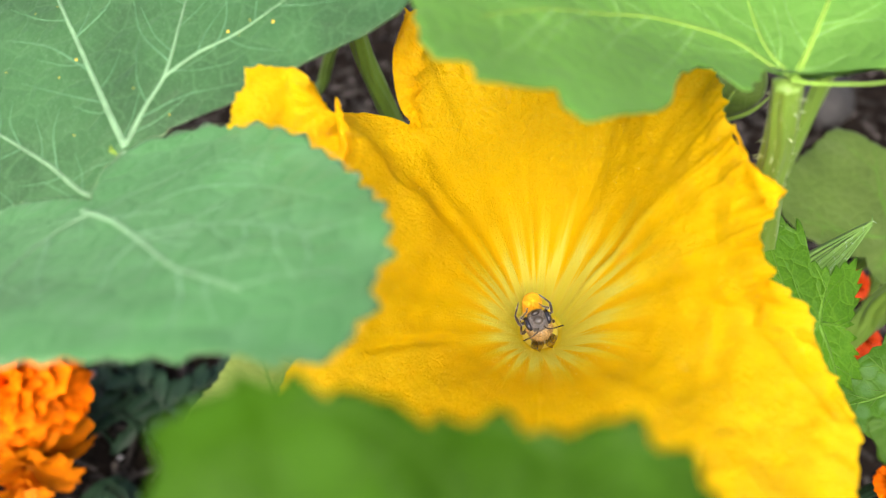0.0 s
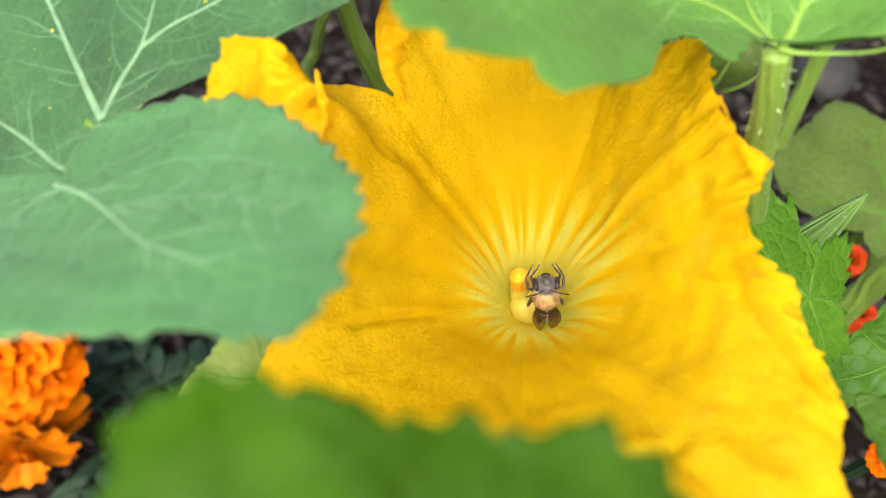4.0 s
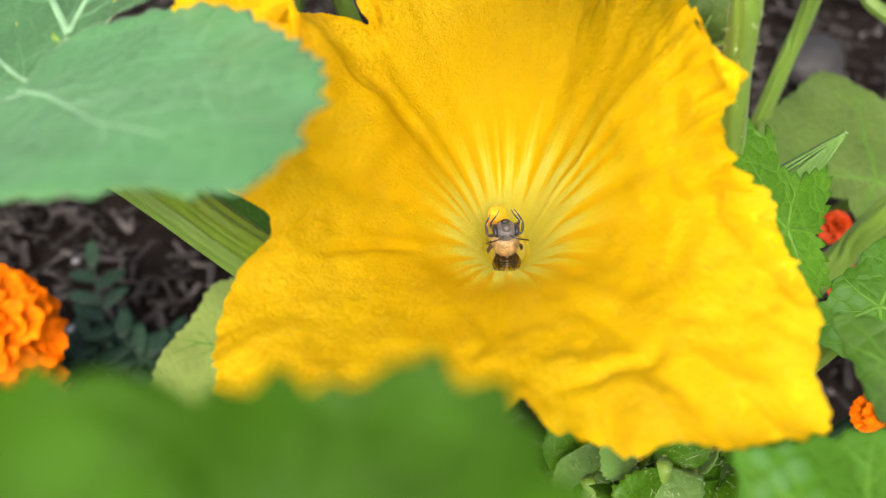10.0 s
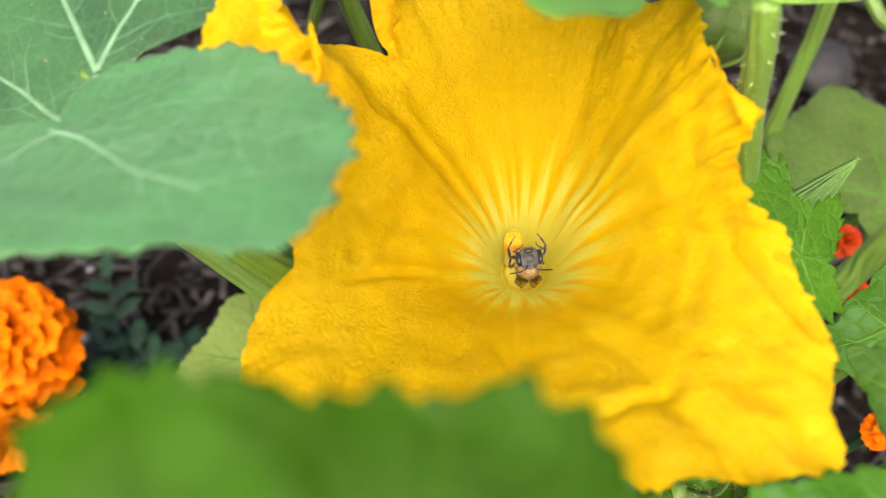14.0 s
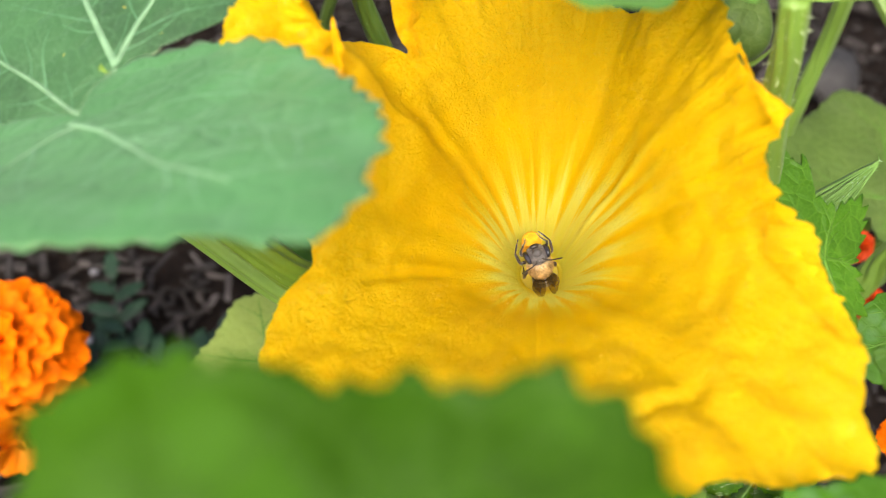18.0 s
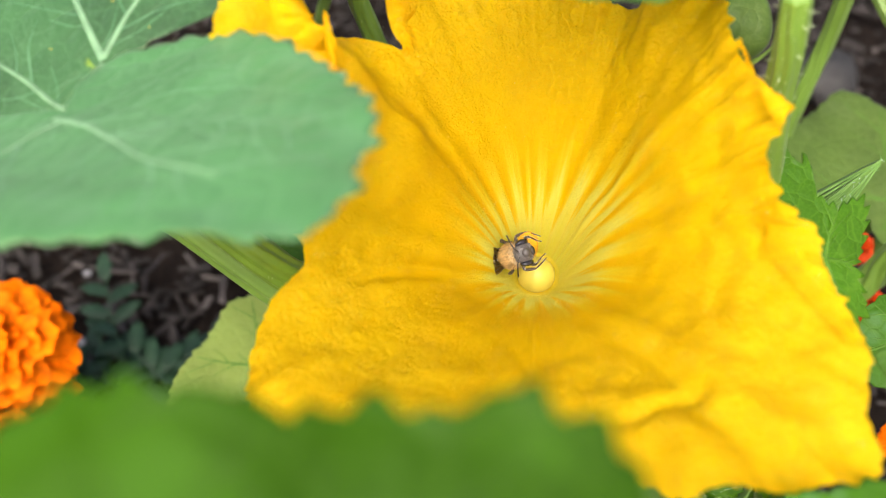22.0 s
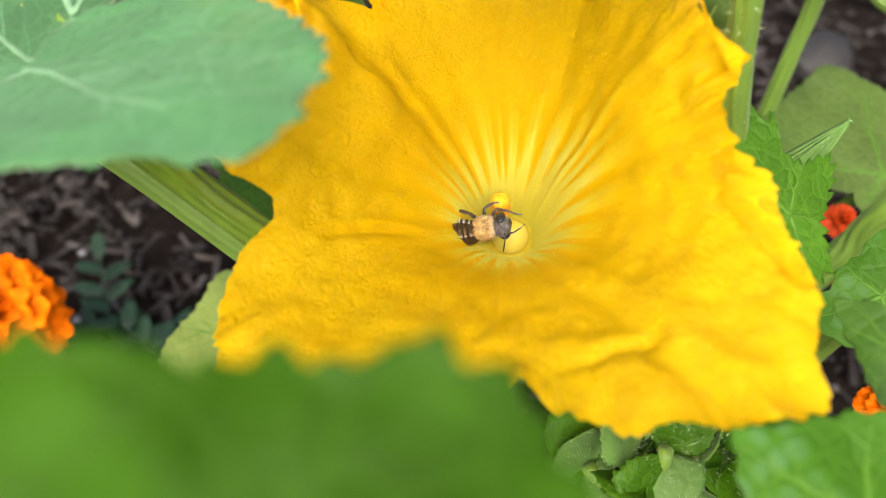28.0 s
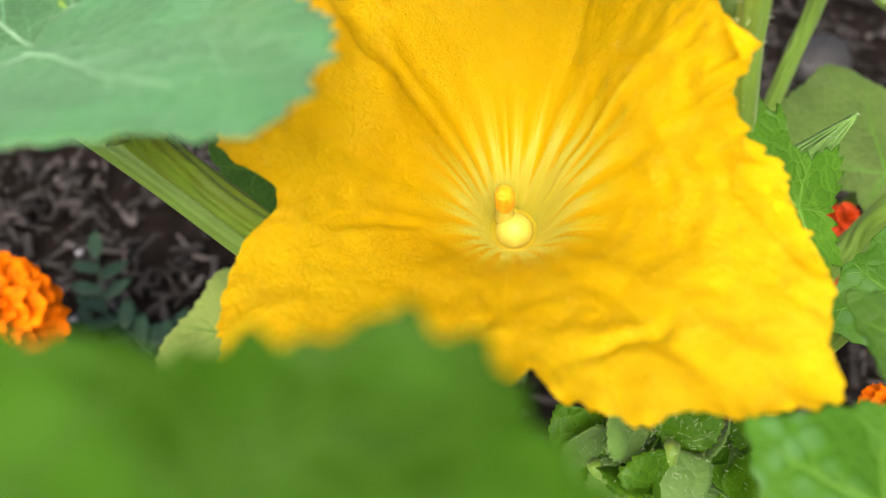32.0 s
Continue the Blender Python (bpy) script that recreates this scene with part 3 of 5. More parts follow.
STEM = plain_material("green stem", (0.115, 0.205, 0.022), 0.5, 0.22, 160, fuzz=0.08, stretch=(1, 1, 0.25))
STEM_LIGHT = plain_material("smooth light stem", (0.15, 0.255, 0.042), 0.45, 0.12, 120, stretch=(1, 1, 0.25))
STEM_RIDGED = plain_material("ridged yellow green stem", (0.112, 0.195, 0.010), 0.5, 0.25, 200, fuzz=0.05, stretch=(1, 1, 0.25))
# darker copy of the green stem, with the rear stalks' shade in its colour
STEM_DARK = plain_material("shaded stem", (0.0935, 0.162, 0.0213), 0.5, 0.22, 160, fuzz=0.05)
MARGIN_HAIR = plain_material("silvery margin hair", (0.45, 0.60, 0.52), 0.5, 0.1, 300, relief=0)
HAIR = plain_material("plant hair", (0.42, 0.52, 0.28), 0.5, 0.1, 300, relief=0)
ANTHER = plain_material("anther", (0.86, 0.42, 0.004), 0.6, 0.12, 1200, relief=0.0003)
NECTARY = plain_material("nectary", (0.62, 0.52, 0.075), 0.5, 0.08, 300, relief=0.00005)
POLLEN = plain_material("pollen", (0.92, 0.62, 0.05), 0.7, 0.1, 900, relief=0)
THROAT_HAIR = plain_material("throat hair", (0.92, 0.80, 0.10), 0.6, 0.1, 900, relief=0)
MARIGOLD = plain_material("marigold petal", (0.66, 0.125, 0.0), 0.7, 0.35, 160, gloss=0.05)
MARIGOLD_OLD = plain_material("old marigold petal", (0.50, 0.13, 0.0), 0.6, 0.25, 160, gloss=0.12)
MARIGOLD_RED = plain_material("red marigold petal", (0.36, 0.032, 0.0016), 0.5, 0.2, 160, gloss=0.15)
GREY_GREEN = plain_material("grey green leaflet", (0.014, 0.036, 0.018), 0.55, 0.3, 150, gloss=0.25)
SOIL = plain_material("dark mulch soil", (0.010, 0.0075, 0.006), 0.9, 0.5, 120, relief=0.003, gloss=0.05)
CHIP = plain_material("bark chip", (0.030, 0.0265, 0.0245), 0.8, 0.75, 180, relief=0.0008, stretch=(0.25, 1, 1), islands=True, gloss=0.12)
STONE_PALE = plain_material("whitish stone", (0.22, 0.22, 0.23), 0.6, 0.3, 150, relief=0.0003, gloss=0.2)
STONE = plain_material("grey pebble", (0.0331, 0.0324, 0.0312), 0.6, 0.3, 150, relief=0.0005, gloss=0.2)
BEE_DARK = plain_material("dark bee shell", (0.020, 0.013, 0.010), 0.28, 0.3, 900, relief=0.00004)
BEE_LEG = plain_material("brown bee leg", (0.045, 0.028, 0.020), 0.35, 0.3, 900, relief=0.00004)
BEE_FUZZ = plain_material("tan bee hair", (0.50, 0.33, 0.13), 0.85, 0.55, 900, relief=0, islands=True, gloss=0.1)
BEE_CREAM = plain_material("cream bee hair", (0.58, 0.47, 0.29), 0.85, 0.4, 900, relief=0, islands=True, gloss=0.1)
BEE_PALE = plain_material("white bee hair", (0.70, 0.66, 0.60), 0.8, 0.2, 900, relief=0, gloss=0.1)
BEE_FACE = plain_material("grey bee face", (0.060, 0.055, 0.056), 0.38, 0.4, 1500, relief=0.00006)
BEE_GREY = plain_material("grey bee hair", (0.17, 0.155, 0.145), 0.8, 0.4, 900, relief=0, islands=True)
BEE_EYE = plain_material("blue-black bee eye", (0.016, 0.017, 0.028), 0.12, 0.2, 900, relief=0)


def wing_material():
    m, t, p, out = nodes_of("smoky wing")
    p.inputs["Base Color"].default_value = (0.06, 0.038, 0.02, 1)
    p.inputs["Roughness"].default_value = 0.3
    co = t.nodes.new("ShaderNodeTexCoord").outputs["Object"]
    net = t.nodes.new("ShaderNodeTexVoronoi")
    net.feature = "DISTANCE_TO_EDGE"
    net.inputs["Scale"].default_value = 550.0
    t.links.new(co, net.inputs["Vector"])
    clear = t.nodes.new("ShaderNodeBsdfTransparent")
    clear.inputs[0].default_value = (0.75, 0.62, 0.42, 1)
    mx = t.nodes.new("ShaderNodeMixShader")
    t.links.new(ramp(t, net.outputs["Distance"], ((0.02, (0.6,) * 3), (0.06, (0.32,) * 3))).outputs[0], mx.inputs[0])
    t.links.new(clear.outputs[0], mx.inputs[1])
    t.links.new(p.outputs[0], mx.inputs[2])
    t.links.new(mx.outputs[0], out.inputs[0])
    return m


WING = wing_material()

# ---- ground: one sheet of mulch to the horizon ----
def ground():
    bm = bmesh.new()
    n = 120
    span = [math.sinh(k / n * 2 * 6.5 - 6.5) * 0.35 for k in range(n + 1)]
    grid = []
    for j in range(n + 1):
        row = []
        for i in range(n + 1):
            x, y = span[i], span[j] + 0.15
            z = 0.006 * noise.noise((x * 22, y * 22, 1)) + 0.004 * noise.noise((x * 70, y * 70, 5)) - 0.004
            row.append(bm.verts.new((x, y, z if abs(x) + abs(y) < 3 else -0.004)))
        grid.append(row)
    for j in range(n):
        for i in range(n):
            bm.faces.new((grid[j][i], grid[j][i + 1], grid[j + 1][i + 1], grid[j + 1][i]))
    return tagged(part("ground", bm, SOIL), "dark brown bark mulch over garden soil", "ground", kind="structure")


GROUND = ground()


def chip_verts(rng, length, width, thick):
    """A split sliver of bark: a bent, tapering wedge."""
    out = []
    for k in range(4):
        u = k / 3 - 0.5
        w = width * (0.55 + 0.45 * rng.random()) * (1 - 0.5 * abs(u) * rng.random())
        lift = thick * rng.uniform(-0.4, 0.4)
        for sx, sz in ((-1, -1), (1, -1), (0.8, 1), (-0.8, 1)):
            out.append((u * length, sx * w / 2, sz * thick / 2 * rng.uniform(0.6, 1.2) + lift))
    faces = [(0, 1, 2, 3), (15, 14, 13, 12)]
    for k in range(3):
        for s in range(4):
            a, b = 4 * k + s, 4 * k + (s + 1) % 4
            faces.append((a, a + 4, b + 4, b))
    return out, faces


def mulch():
    rng = random.Random(4)
    shapes = []
    for k in range(14):
        v, f = chip_verts(rng, rng.uniform(0.008, 0.024), rng.uniform(0.0025, 0.006), rng.uniform(0.0008, 0.0022))
        me = bpy.data.meshes.new("wood_chip")
        me.from_pydata(v, [], f)
        me.materials.append(CHIP)
        shapes.append(me)

    def place():
        return rng.uniform(-0.42, 0.35), rng.uniform(-0.05, 0.62)

    verts, faces = [], []
    for k in range(9500):
        x, y = place()
        v, f = chip_verts(rng, 0.003 + 0.016 * rng.random() ** 2, rng.uniform(0.0010, 0.0045), rng.uniform(0.0006, 0.0020))
        m = pose(x, y, rng.uniform(0.0, 0.007), rng.uniform(-25, 25), rng.uniform(-25, 25), rng.uniform(0, 360))
        faces += [tuple(i + len(verts) for i in q) for q in f]
        verts += [tuple(m @ Vector(p)) for p in v]
    me = bpy.data.meshes.new("mulch_litter")
    me.from_pydata(verts, [], faces)
    me.materials.append(CHIP)
    litter = new("mulch_litter", me)
    tagged(litter, "small dark brown shredded bark lying on the soil", "mulch", kind="stuff")
    for k in range(290):
        ob = new("wood_chip", rng.choice(shapes))
        ob.parent = GROUND
        x, y = (rng.uniform(-0.33, -0.06), rng.uniform(0.0, 0.28)) if k % 3 else (rng.uniform(0.05, 0.3), rng.uniform(0.15, 0.5))
        ob.matrix_local = pose(x, y, rng.uniform(0.004, 0.010), rng.uniform(-18, 18), rng.uniform(-18, 18), rng.uniform(0, 360))


# ---- leaves ----
class Blade:
    """A leaf blade round a centre: outline rows (degrees, mm), a form z(x, y), ripples and teeth."""

    def __init__(self, outline, form=None, ripple=0.8, teeth=1.0, closed=True, seed=0, centre=(0, 0), step=4.5):
        self.form = form or (lambda x, y: 0.0)
        self.ripple, self.teeth, self.seed, self.step = ripple, teeth, seed, step
        self.closed, self.centre = closed, centre
        self.outline = outline + [(outline[0][0] + 360, outline[0][1])] if closed else outline

    def reach(self, deg):
        lo, hi = self.outline[0][0], self.outline[-1][0]
        while deg < lo:
            deg += 360
        while deg > hi and deg - 360 >= lo:
            deg -= 360
        return lerp_table(self.outline, deg)[0] * MM

    def surface(self, x, y, lift=0.0):
        """The place over (x, y) of the leaf's own frame."""
        dx, dy = x - self.centre[0], y - self.centre[1]
        far = max(self.reach(math.degrees(math.atan2(dy, dx))), 1e-4)
        z = self.form(x, y) + self.ripple * MM * (1.6 * noise.noise((x * 55, y * 55, self.seed)) + 0.35 * noise.noise((x * 130, y * 130, self.seed + 7)))
        z += self.ripple * MM * 1.5 * min(1, math.hypot(dx, dy) / far) ** 4 * noise.noise((x * 120, y * 120, self.seed + 3))
        return Vector((x, y, z + lift))

    def point(self, deg, d):
        return self.surface(self.centre[0] + d * math.cos(radians(deg)), self.centre[1] + d * math.sin(radians(deg)))

    def mesh(self, rings=40, per=1.0):
        bm = bmesh.new()
        rng = random.Random(self.seed)
        lo, hi = self.outline[0][0], self.outline[-1][0]
        n = int((hi - lo) / per)
        edge, run, last = [], 0.0, None
        for i in range(n + 1):
            a = lo + (hi - lo) * i / n
            r = self.reach(a)
            p = Vector((r * math.cos(radians(a)), r * math.sin(radians(a)), 0))
            run += (p - last).length if last else 0.0
            last = p
            edge.append((a, r, run))
        size = [rng.uniform(0.5, 1.4) for k in range(2000)]
        cols = []
        for a, r, s in edge:
            k, f = divmod(s / (self.step * MM), 1)
            saw = (f / 0.65 if f < 0.65 else (1 - f) / 0.35) * size[int(k) % 2000] - 0.45
            cols.append((a, r, r + self.teeth * MM * saw))
        hub = bm.verts.new(self.point(lo, 1e-6))
        rows = []
        for j in range(1, rings + 1):
            u = (j / rings) ** 0.8
            rows.append([bm.verts.new(self.point(a, (t if j == rings else min(r, t)) * u)) for a, r, t in cols[:n if self.closed else n + 1]])
        m = len(rows[0])
        for i in range(m if self.closed else m - 1):
            k = (i + 1) % m
            bm.faces.new((hub, rows[0][i], rows[0][k]))
            for r0, r1 in zip(rows, rows[1:]):
                bm.faces.new((r0[i], r1[i], r1[k], r0[k]))
        return bm

    def polar(self, path):
        """Places (x, y) from (degrees, share of the reach)."""
        return [(self.centre[0] + self.reach(a) * s * math.cos(radians(a)), self.centre[1] + self.reach(a) * s * math.sin(radians(a))) for a, s in path]

    def rib(self, bm, path, w0, w1, proud=0.25):
        """A raised rib over places (x, y)."""
        flat = spline([(x, y, 0) for x, y in path], 8)
        rings = []
        for i, p in enumerate(flat):
            d = flat[min(i + 1, len(flat) - 1)] - flat[max(i - 1, 0)]
            side = Vector((-d.y, d.x, 0)).normalized()
            w = (w0 + (w1 - w0) * i / (len(flat) - 1)) * MM / 2
            rings.append([bm.verts.new(self.surface(p.x + side.x * w * c, p.y + side.y * w * c, (h * proud + 0.20) * MM * (0.4 + w / (w0 * MM))))
                          for c, h in ((-1.0, -0.3), (-0.6, 0.6), (0.0, 1.0), (0.6, 0.6), (1.0, -0.3))])
        for r0, r1 in zip(rings, rings[1:]):
            for k in range(4):
                bm.faces.new((r0[k], r0[k + 1], r1[k + 1], r1[k]))
        return bm


def ribs_from(blade, rows, material, soft, parent, scale=0.85):
    for width, *places in rows:
        main = width > 0.95
        part("vein", blade.rib(bmesh.new(), [(x * MM, y * MM) for x, y in places], width * scale, width * scale * 0.3, 0.2 if main else 0.02), material if main else soft, parent)


def side_veins(blade, rows, material, parent, every=5.5, seed=1, width=0.3):
    """Thin curved veins that leave the main ones to both sides."""
    rng = random.Random(seed)
    for w, *places in rows:
        if w < 0.85:
            continue
        path = spline([(x, y, 0) for x, y in places], 12)
        run, side = every * 0.6, 1
        for p, q in zip(path, path[1:]):
            run += (q - p).length
            if run < every:
                continue
            run, side = rng.uniform(-1, 1), -side
            d = (q - p).normalized()
            a = radians(rng.uniform(40, 58)) * side
            way = Vector((d.x * math.cos(a) - d.y * math.sin(a), d.x * math.sin(a) + d.y * math.cos(a), 0))
            long = rng.uniform(6, 11)
            line = [p, p + way * long * 0.5, p + way * long + d * long * 0.22]
            keep = []
            for c in spline(line, 4):
                x, y = c.x * MM - blade.centre[0], c.y * MM - blade.centre[1]
                if math.hypot(x, y) > blade.reach(math.degrees(math.atan2(y, x))) * 0.94:
                    break
                keep.append((c.x * MM, c.y * MM))
            if len(keep) > 3:
                part("vein", blade.rib(bmesh.new(), keep[::2] + keep[-1:] if len(keep) % 2 == 0 else keep[::2], width, width * 0.4, 0.05), material, parent)


def squash_leaf(blade, m, material, label, thick=0.35, per=1.0):
    leaf = thing("squash_leaf", m, label, "leaf", "squash leaves")
    solid(part("blade", blade.mesh(per=per), material, leaf), thick * MM)
    return leaf


def petiole(parent, points, r0, r1, material=None, name="petiole", ridges=7, to_ground=True, m=None, hairs=0, seed=1):
    """A ridged leaf stalk through world points, as a part of parent."""
    inv = (m or parent.matrix_world).inverted()
    pts = [Vector(p) for p in points]
    if to_ground:
        e, d = pts[-1], (pts[-1] - pts[-2]).normalized()
        if e.z > 0.03:
            pts += [Vector((e.x + d.x * 0.02, e.y + d.y * 0.02, e.z * 0.45)), Vector((e.x + d.x * 0.03, e.y + d.y * 0.03, -0.004))]
    path = spline([inv @ p for p in pts], 10)
    bm = tube(bmesh.new(), path, lambda u: (r0 + (r1 - r0) * u) * MM, 56, ridges, 0.075)
    ob = part(name, bm, material or STEM, parent)
    if hairs:
        rng = random.Random(seed)
        bm = bmesh.new()
        for k in range(hairs):
            i = rng.randrange(len(path) - 1)
            p = path[i].lerp(path[i + 1], rng.random())
            d = (path[i + 1] - path[i]).normalized()
            a = d.orthogonal().normalized()
            a.rotate(Matrix.Rotation(rng.uniform(0, 6.283), 3, d))
            r = (r0 + (r1 - r0) * i / len(path)) * MM
            spike(bm, p + a * r * 0.95, a + d * rng.uniform(-0.3, 0.3), rng.uniform(0.5, 1.1) * MM, 0.05 * MM, 3)
        part("hairs", bm, HAIR, ob)
    return ob


# large silvery leaf: a back blade and a basal lobe that stands up in front
node_back, node_front = (-0.0727, -0.0112, 0.2285), (-0.0725, -0.0282, 0.2284)


def lobe_form(x, y):
    """The lobe rises towards its tip and its lower margin stands up."""
    s = math.sqrt(y * y + 0.008 ** 2) - 0.008
    return 0.370 * x + -0.213 * y + 0.203 * s + -1.59 * x * x + 1.21 * x * y + -2.14 * y * y + 8.1 * x * x * y + -46.0 * x * y * y + -35.2 * y ** 3


back = Blade(BACK_BLADE, None, 0.5, 1.0, seed=11)
m_back = frame_of(node_back, (-0.22, -0.38, 1))
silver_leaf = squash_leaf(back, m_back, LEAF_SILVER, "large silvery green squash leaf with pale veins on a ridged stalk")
ribs_from(back, BACK_BLADE_VEINS, VEIN, VEIN_SOFT, silver_leaf, 0.52)
side_veins(back, BACK_BLADE_VEINS, VEIN_SOFT, silver_leaf, 5.0, 3, 0.22)
front = Blade(FRONT_LOBE, lobe_form, 0.6, 1.5, seed=21, centre=FRONT_LOBE_CENTRE, step=4.8)
lobe = part("basal_lobe", front.mesh(), LEAF_LOBE_LIT, silver_leaf)
lobe.matrix_local = m_back.inverted() @ frame_of(Vector(node_front) + Vector((0, 0, 0.0012)), (0, 0, 1))
solid(lobe, 0.35 * MM)
ribs_from(front, FRONT_LOBE_VEINS, VEIN, VEIN_LOBE, lobe, 0.55)
side_veins(front, FRONT_LOBE_VEINS, VEIN_LOBE, lobe, 5.0, 4, 0.22)


def margin_hairs(blade, parent, count, seed, length=0.8, material=None, width=0.05):
    rng = random.Random(seed)
    bm = bmesh.new()
    for k in range(count):
        a = blade.outline[0][0] + 360 * k / count
        d = blade.reach(a)
        p = blade.point(a, d)
        spike(bm, p, Vector((math.cos(radians(a)), math.sin(radians(a)), rng.uniform(-0.2, 0.8))), length * rng.uniform(0.5, 1.2) * MM, width * MM, 3)
    return tagged(part("margin_hairs", bm, material or HAIR, parent), kind="stuff")


margin_hairs(front, lobe, 420, 5, 0.5)
margin_hairs(back, silver_leaf, 420, 6, 0.5)
rng = random.Random(40)
bm = bmesh.new()
for k in range(26):
    p = back.point(rng.uniform(20, 200), 0.055 * rng.random() ** 0.6)
    bmesh.ops.create_icosphere(bm, subdivisions=1, radius=rng.choice((0.08, 0.10, 0.13, 0.26)) * MM, matrix=Matrix.Translation(p))
tagged(part("pollen_specks", bm, POLLEN, silver_leaf), kind="stuff")
petiole(silver_leaf, PETIOLE_FRONT[::-1], 2.8, 4.4, STEM_RIDGED, ridges=9, m=m_back, hairs=160, seed=3)

# bright leaf above the flower, on an upright prickly stalk
m_top = frame_of((0.0262, -0.0043, 0.2417), (0, 0, 1))
top = Blade(TOP_LEAF, lambda x, y: 0.42 * (math.sqrt(x * x + y * y + 0.006 ** 2) - 0.006), 0.6, 0.6, seed=31, centre=TOP_LEAF_CENTRE)
top_leaf = squash_leaf(top, m_top, LEAF_TOP, "bright green young squash leaf on an upright bristly stalk")
ribs_from(top, TOP_LEAF_VEINS, VEIN_BRIGHT, VEIN_TOP, top_leaf, 0.6)
side_veins(top, TOP_LEAF_VEINS, VEIN_TOP, top_leaf, 5.0, 5, 0.24)
stalk = petiole(top_leaf, TOP_STEM, 2.15, 2.8, m=m_top, hairs=260, seed=5)
stalk_path = spline([m_top.inverted() @ Vector(p) for p in TOP_STEM], 10)
rng = random.Random(8)
for k in range(34):
    i = rng.randrange(3, 26)
    d = (stalk_path[i + 1] - stalk_path[i]).normalized()
    a = d.orthogonal().normalized()
    a.rotate(Matrix.Rotation(rng.uniform(0, 6.283), 3, d))
    bm = bmesh.new()
    spike(bm, stalk_path[i] + a * 2.0 * MM, a, rng.uniform(0.8, 1.9) * MM, 0.13 * MM, 6)
    part("prickle", bm, HAIR, stalk)


def simple_leaf(outline, origin, normal, material, vein_mat, label, seed, teeth=1.0, ripple=0.9, veins=5, stalk_r=2.0, foot=None, step=4.5, stalk_mat=None, per=1.0):
    m = frame_of(origin, normal)
    blade = Blade(outline, None, ripple, teeth, seed=seed, step=step)
    rng = random.Random(seed)
    leaf = squash_leaf(blade, m, material, label, per=per)
    for k in range(veins):
        deg = outline[0][0] + 360 * k / veins + rng.uniform(-8, 8)
        bm = blade.rib(bmesh.new(), blade.polar([(deg, 0.01), (deg + 2, 0.45), (deg - 2, 0.92)]), 0.9, 0.2, 0.15)
        for q in range(4):
            s0, turn = 0.2 + 0.15 * q, rng.uniform(12, 20) * (1 if q % 2 else -1)
            blade.rib(bm, blade.polar([(deg, s0), (deg + turn * 0.6, s0 + 0.13), (deg + turn, s0 + 0.27)]), 0.35, 0.1, 0.1)
        part("vein", bm, vein_mat, leaf)
    o = Vector(origin)
    f = Vector(foot) if foot else Vector((o.x * 0.6, o.y + 0.03, -0.004))
    low = o - Vector(normal).normalized() * stalk_r * 1.4 * MM
    petiole(leaf, [low, o.lerp(f, 0.25) - Vector((0, 0, 0.005)), o.lerp(f, 0.7), f], stalk_r, stalk_r * 1.3, stalk_mat, to_ground=False, m=m)
    return leaf


simple_leaf(LOW_LEAF, LOW_ORIGIN, (0.1, -0.25, 1), LEAF_MOTTLED, VEIN_BRIGHT_SOFT, "fresh green squash leaf with silver mottling", 41, 1.1)
simple_leaf(RIGHT_LEAF, RIGHT_ORIGIN, (-0.3, -0.3, 1), LEAF_BRIGHT, VEIN_BRIGHT_SOFT, "light green toothed squash leaf beside the flower", 42, 0.8, step=3.5)
simple_leaf(PALE_RIGHT, PALE_RIGHT_ORIGIN, (0, -0.3, 1), LEAF_PALE, VEIN_BRIGHT_SOFT, "pale yellowish green old squash leaf low down", 44, 0.7)
simple_leaf(DARK_RIGHT, DARK_RIGHT_ORIGIN, (-0.2, -0.3, 1), LEAF_MOTTLED, VEIN_BRIGHT_SOFT, "shaded green squash leaf low down", 45, 0.6)
simple_leaf(PALE_LEFT, PALE_LEFT_ORIGIN, (0, -0.2, 1), LEAF_YELLOW, VEIN_BRIGHT_SOFT, "pale yellowish green squash leaf under the flower", 46, 0.9, step=3.5)
simple_leaf(SIDE_LEAF, SIDE_ORIGIN, (0, -0.2, 1), LEAF_BRIGHT, VEIN_YOUNG, "green squash leaf half hidden under the flower", 47, 0.7)
simple_leaf(YOUNG_LEAF, YOUNG_ORIGIN, (0.3, -0.5, 1), LEAF_YOUNG, VEIN_YOUNG, "small young squash leaf with sharp teeth", 43, 1.9, 0.7, step=2.6, per=0.4)


def stalk_thing(points, r0, r1, material, label, hairs=60):
    m = Matrix.Translation((points[0][0], points[0][1], 0))
    t = thing("leaf_stalk", m, label, "stalk", "squash stalks")
    petiole(t, points, r0, r1, material, "stem", m=m, hairs=hairs)
    return t


stalk_thing(PETIOLE_SIDE[::-1], 3.0, 4.0, STEM_LIGHT, "smooth light green squash stalk over the mulch")
stalk_thing(BACK_STEM, 2.2, 2.8, STEM, "light green squash stalk behind the flower")
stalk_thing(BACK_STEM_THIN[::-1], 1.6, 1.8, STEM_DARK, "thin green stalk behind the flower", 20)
stalk_thing(THIN_STEM, 2.4, 2.9, STEM, "slim upright squash stalk", 60)
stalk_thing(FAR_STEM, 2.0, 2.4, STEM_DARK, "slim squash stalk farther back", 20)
stalk_thing(RIGHT_PETIOLE, 3.4, 3.8, STEM, "thick pale green squash stalk", 40)

# ---- the squash flower ----
m_flower = pose(*FLOWER, 19.27, 0, 0)
flower = thing("squash_flower", m_flower, "wide open yellow-orange squash flower with ruffled petals", "flower")
RIM_UP = sorted(RIM)
RIM_UP = RIM_UP + [(RIM_UP[0][0] + 360, *RIM_UP[0][1:])]
THROAT = 4.2


